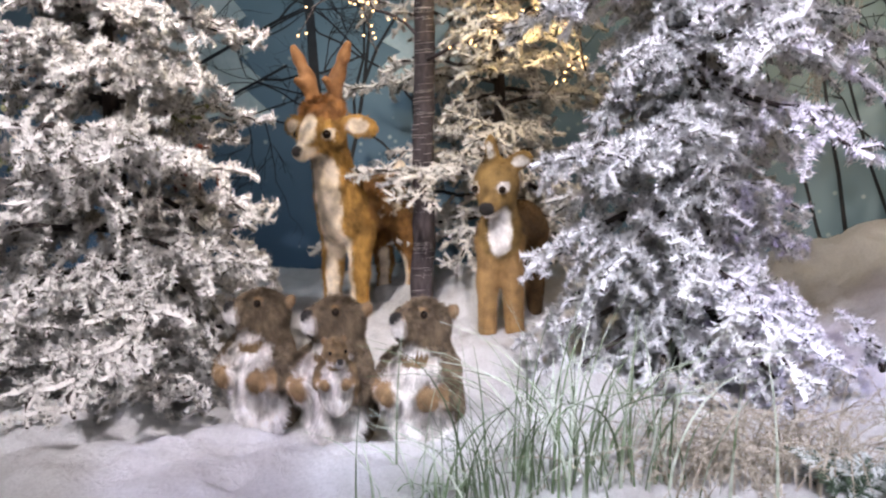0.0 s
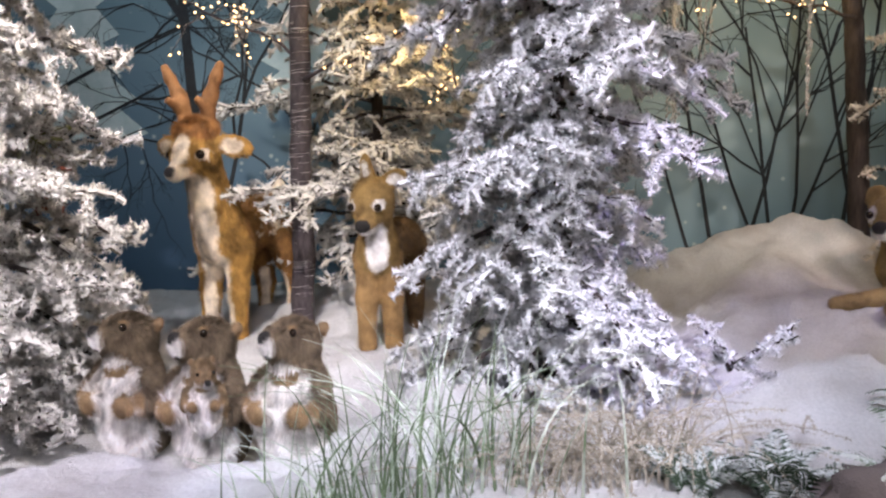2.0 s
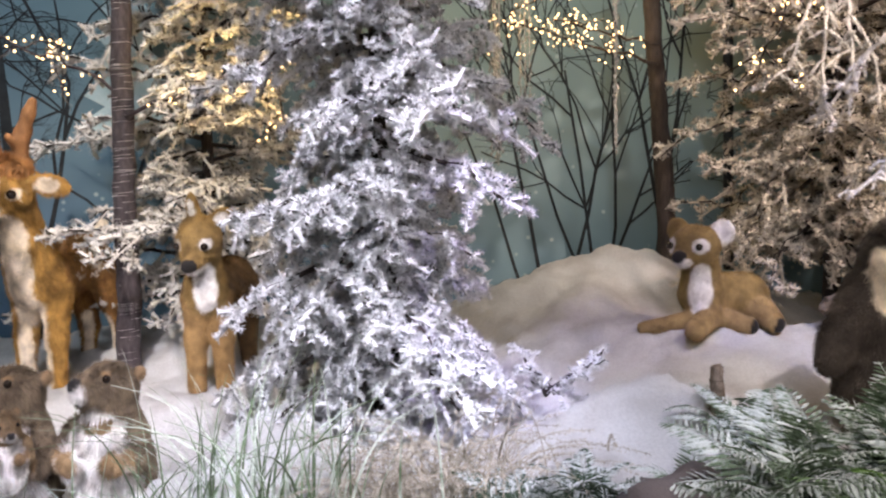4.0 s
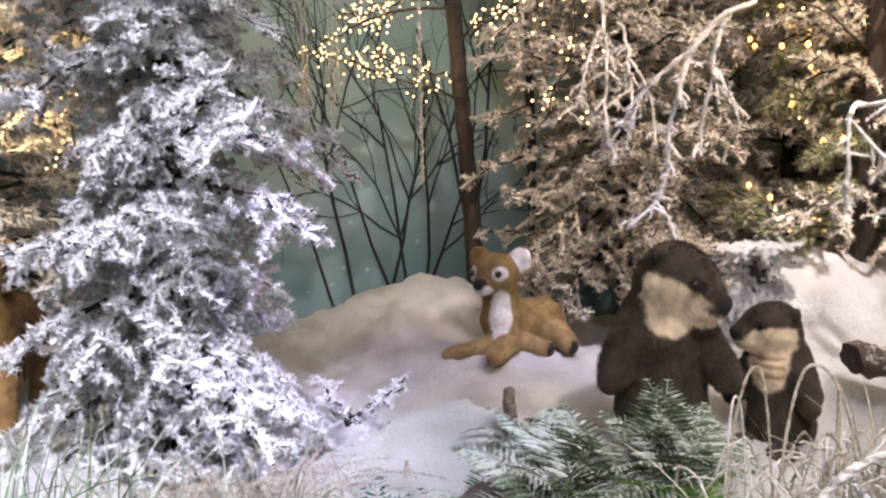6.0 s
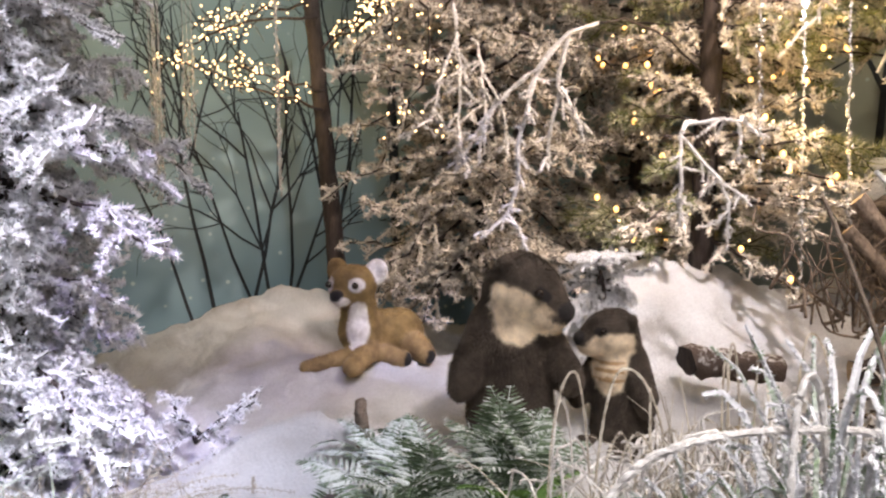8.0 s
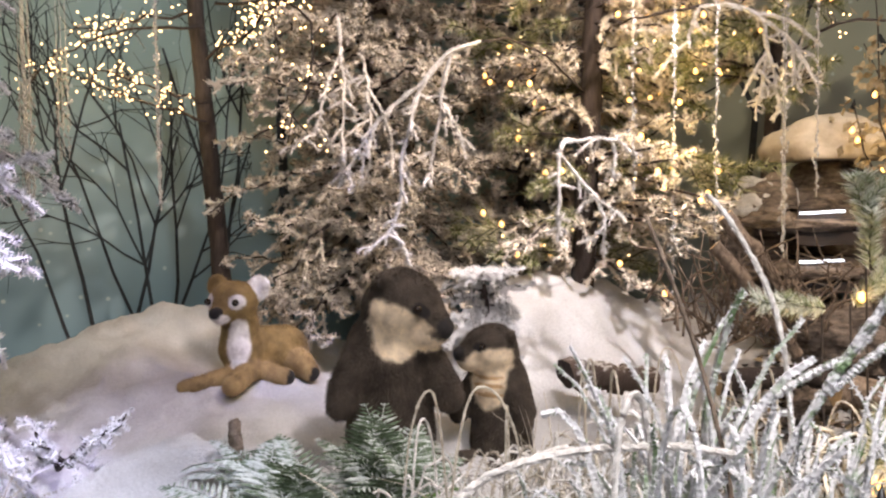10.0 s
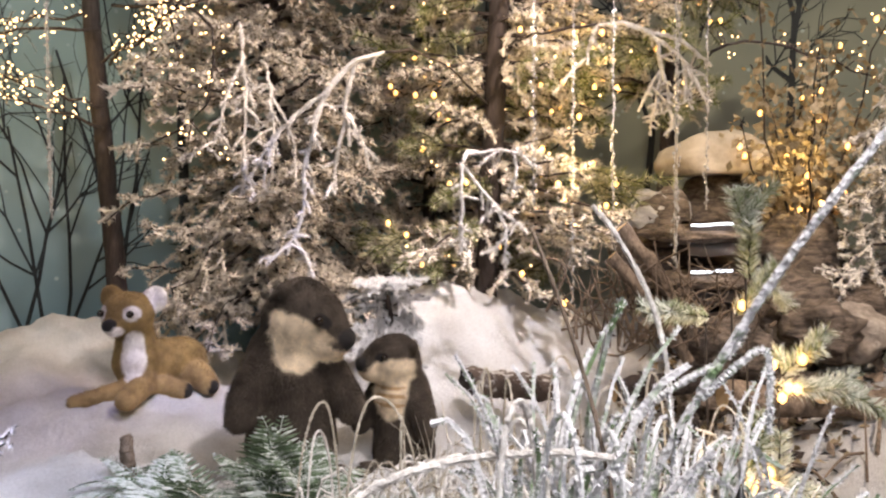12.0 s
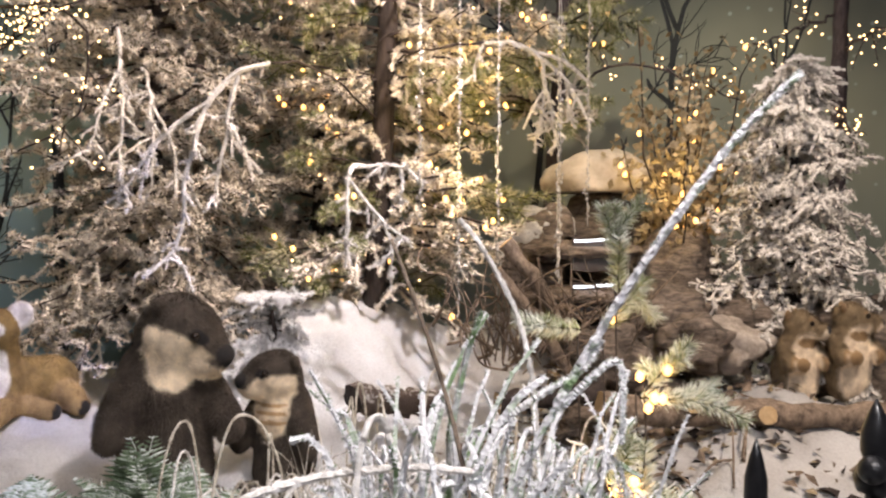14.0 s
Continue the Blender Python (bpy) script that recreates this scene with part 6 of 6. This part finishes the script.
root_tangle((3.80, 1.46, 0.92), 46, 0.36, 241, "tangle of dry brown roots and twigs")
root_tangle((3.95, 1.26, 0.95), 46, 0.38, 242, "tangle of dry brown roots and twigs")
for k, (a, b, c, r) in enumerate([((3.74, 1.42, 1.42), (3.85, 1.28, 1.2), (3.92, 1.14, 0.85), 0.034), ((3.62, 1.40, 1.30), (3.72, 1.26, 1.1), (3.80, 1.12, 0.85), 0.026)]):
    log([a, b, c], r, "slanting weathered driftwood root", 251 + k, DRIFTWOOD)


def litter(count, seed, lo, hi, label):
    """Dry leaves and bits of bark strewn over the snow."""
    rng, soup = np.random.default_rng(seed), Soup()
    for k in range(count):
        x, y = rng.uniform(lo[0], hi[0]), rng.uniform(lo[1], hi[1])
        c = np.array([x, y, height(x, y) + rng.uniform(0.004, 0.03)])
        a, b = rng.normal(0, 1, (2, 3)) * [1, 1, 0.35]
        a /= np.linalg.norm(a)
        b -= (a @ b) * a
        b /= np.linalg.norm(b)
        s, w = rng.uniform(0.025, 0.07), rng.uniform(0.2, 0.5)
        up = np.cross(a, b) * s * 0.15
        soup.add([c, c + a * s * 0.5 + b * s * w + up, c + a * s, c + a * s * 0.5 - b * s * w + up], [(0, 1, 2), (0, 2, 3)], int(rng.integers(3)))
    return thing("leaf_litter", (0, 0, 0), label, "leaf litter", kind="stuff", me=soup.mesh("leaf_litter", [LEAF_TAN, BARK, DRIFTWOOD], False))


litter(1000, 270, (3.05, 0.45), (4.5, 1.55), "dry brown leaves and bark bits over the snow")
litter(110, 271, (3.5, -0.1), (4.6, 0.5), "dry brown leaves and bark bits by the log")
rng = np.random.default_rng(280)
for k in range(22):
    x, y, turn = rng.uniform(3.0, 4.3), rng.uniform(0.35, 1.4), rng.uniform(0, 3.14)
    half, z = rng.uniform(0.08, 0.22), rng.uniform(0.0, 0.06)
    a, b = (x - half * math.cos(turn), y - half * math.sin(turn)), (x + half * math.cos(turn), y + half * math.sin(turn))
    twig([[(*a, height(*a) + 0.01), (x, y, height(x, y) + 0.02 + z), (*b, height(*b) + 0.01 + z)]], rng.uniform(0.004, 0.011), DRIFTWOOD, "dry brown stick lying among the leaves", 281 + k, 0)
for k in range(9):
    x, y = rng.uniform(3.7, 4.5), rng.uniform(0.3, 1.2)
    r = rng.uniform(0.05, 0.11)
    rock((x, y, height(x, y) + r * 0.3), (r * 1.3, r, r * 0.75), 40.3 + 1.7 * k, "small brown rock among dry leaves", turn=rng.uniform(0, 180), rough=0.5)


# ---- iron fence ----
def fence():
    ob = thing("iron_fence", (1.24, -0.06, 0.0), "black iron railing with spear points", "fence")
    way = np.array([0.28, -0.098, 0])
    for k in range(6):
        soup, wide = Soup(), 1.0 if k != 2 else 1.5
        base = way * k - np.array([0, 0, max(0.0, 0.034 - 0.011 * k)])
        rings = [(0.0, 0.009), (1.13, 0.009), (1.132, 0.017), (1.15, 0.020), (1.165, 0.016), (1.17, 0.010), (1.19, 0.014), (1.215, 0.0135), (1.24, 0.008), (1.262, 0.001)]
        add_tube(soup, [base + [0, 0, z] for z, _ in rings], [r * wide for _, r in rings], 10)
        under("spear", soup.mesh("spear", IRON), ob)
        if k == 2:
            under("ball", bead_mesh("ball", 0.02, IRON, 1, 3), ob, Matrix.Translation(Vector(base + [-0.035, 0, 1.17])))
    for z in (0.15, 1.08):
        soup = Soup()
        add_tube(soup, [(0, 0, z), way * 2.5 + [0, 0, z], way * 5 + [0, 0, z]], 0.014, 8)
        under("rail", soup.mesh("rail", IRON), ob)


fence()
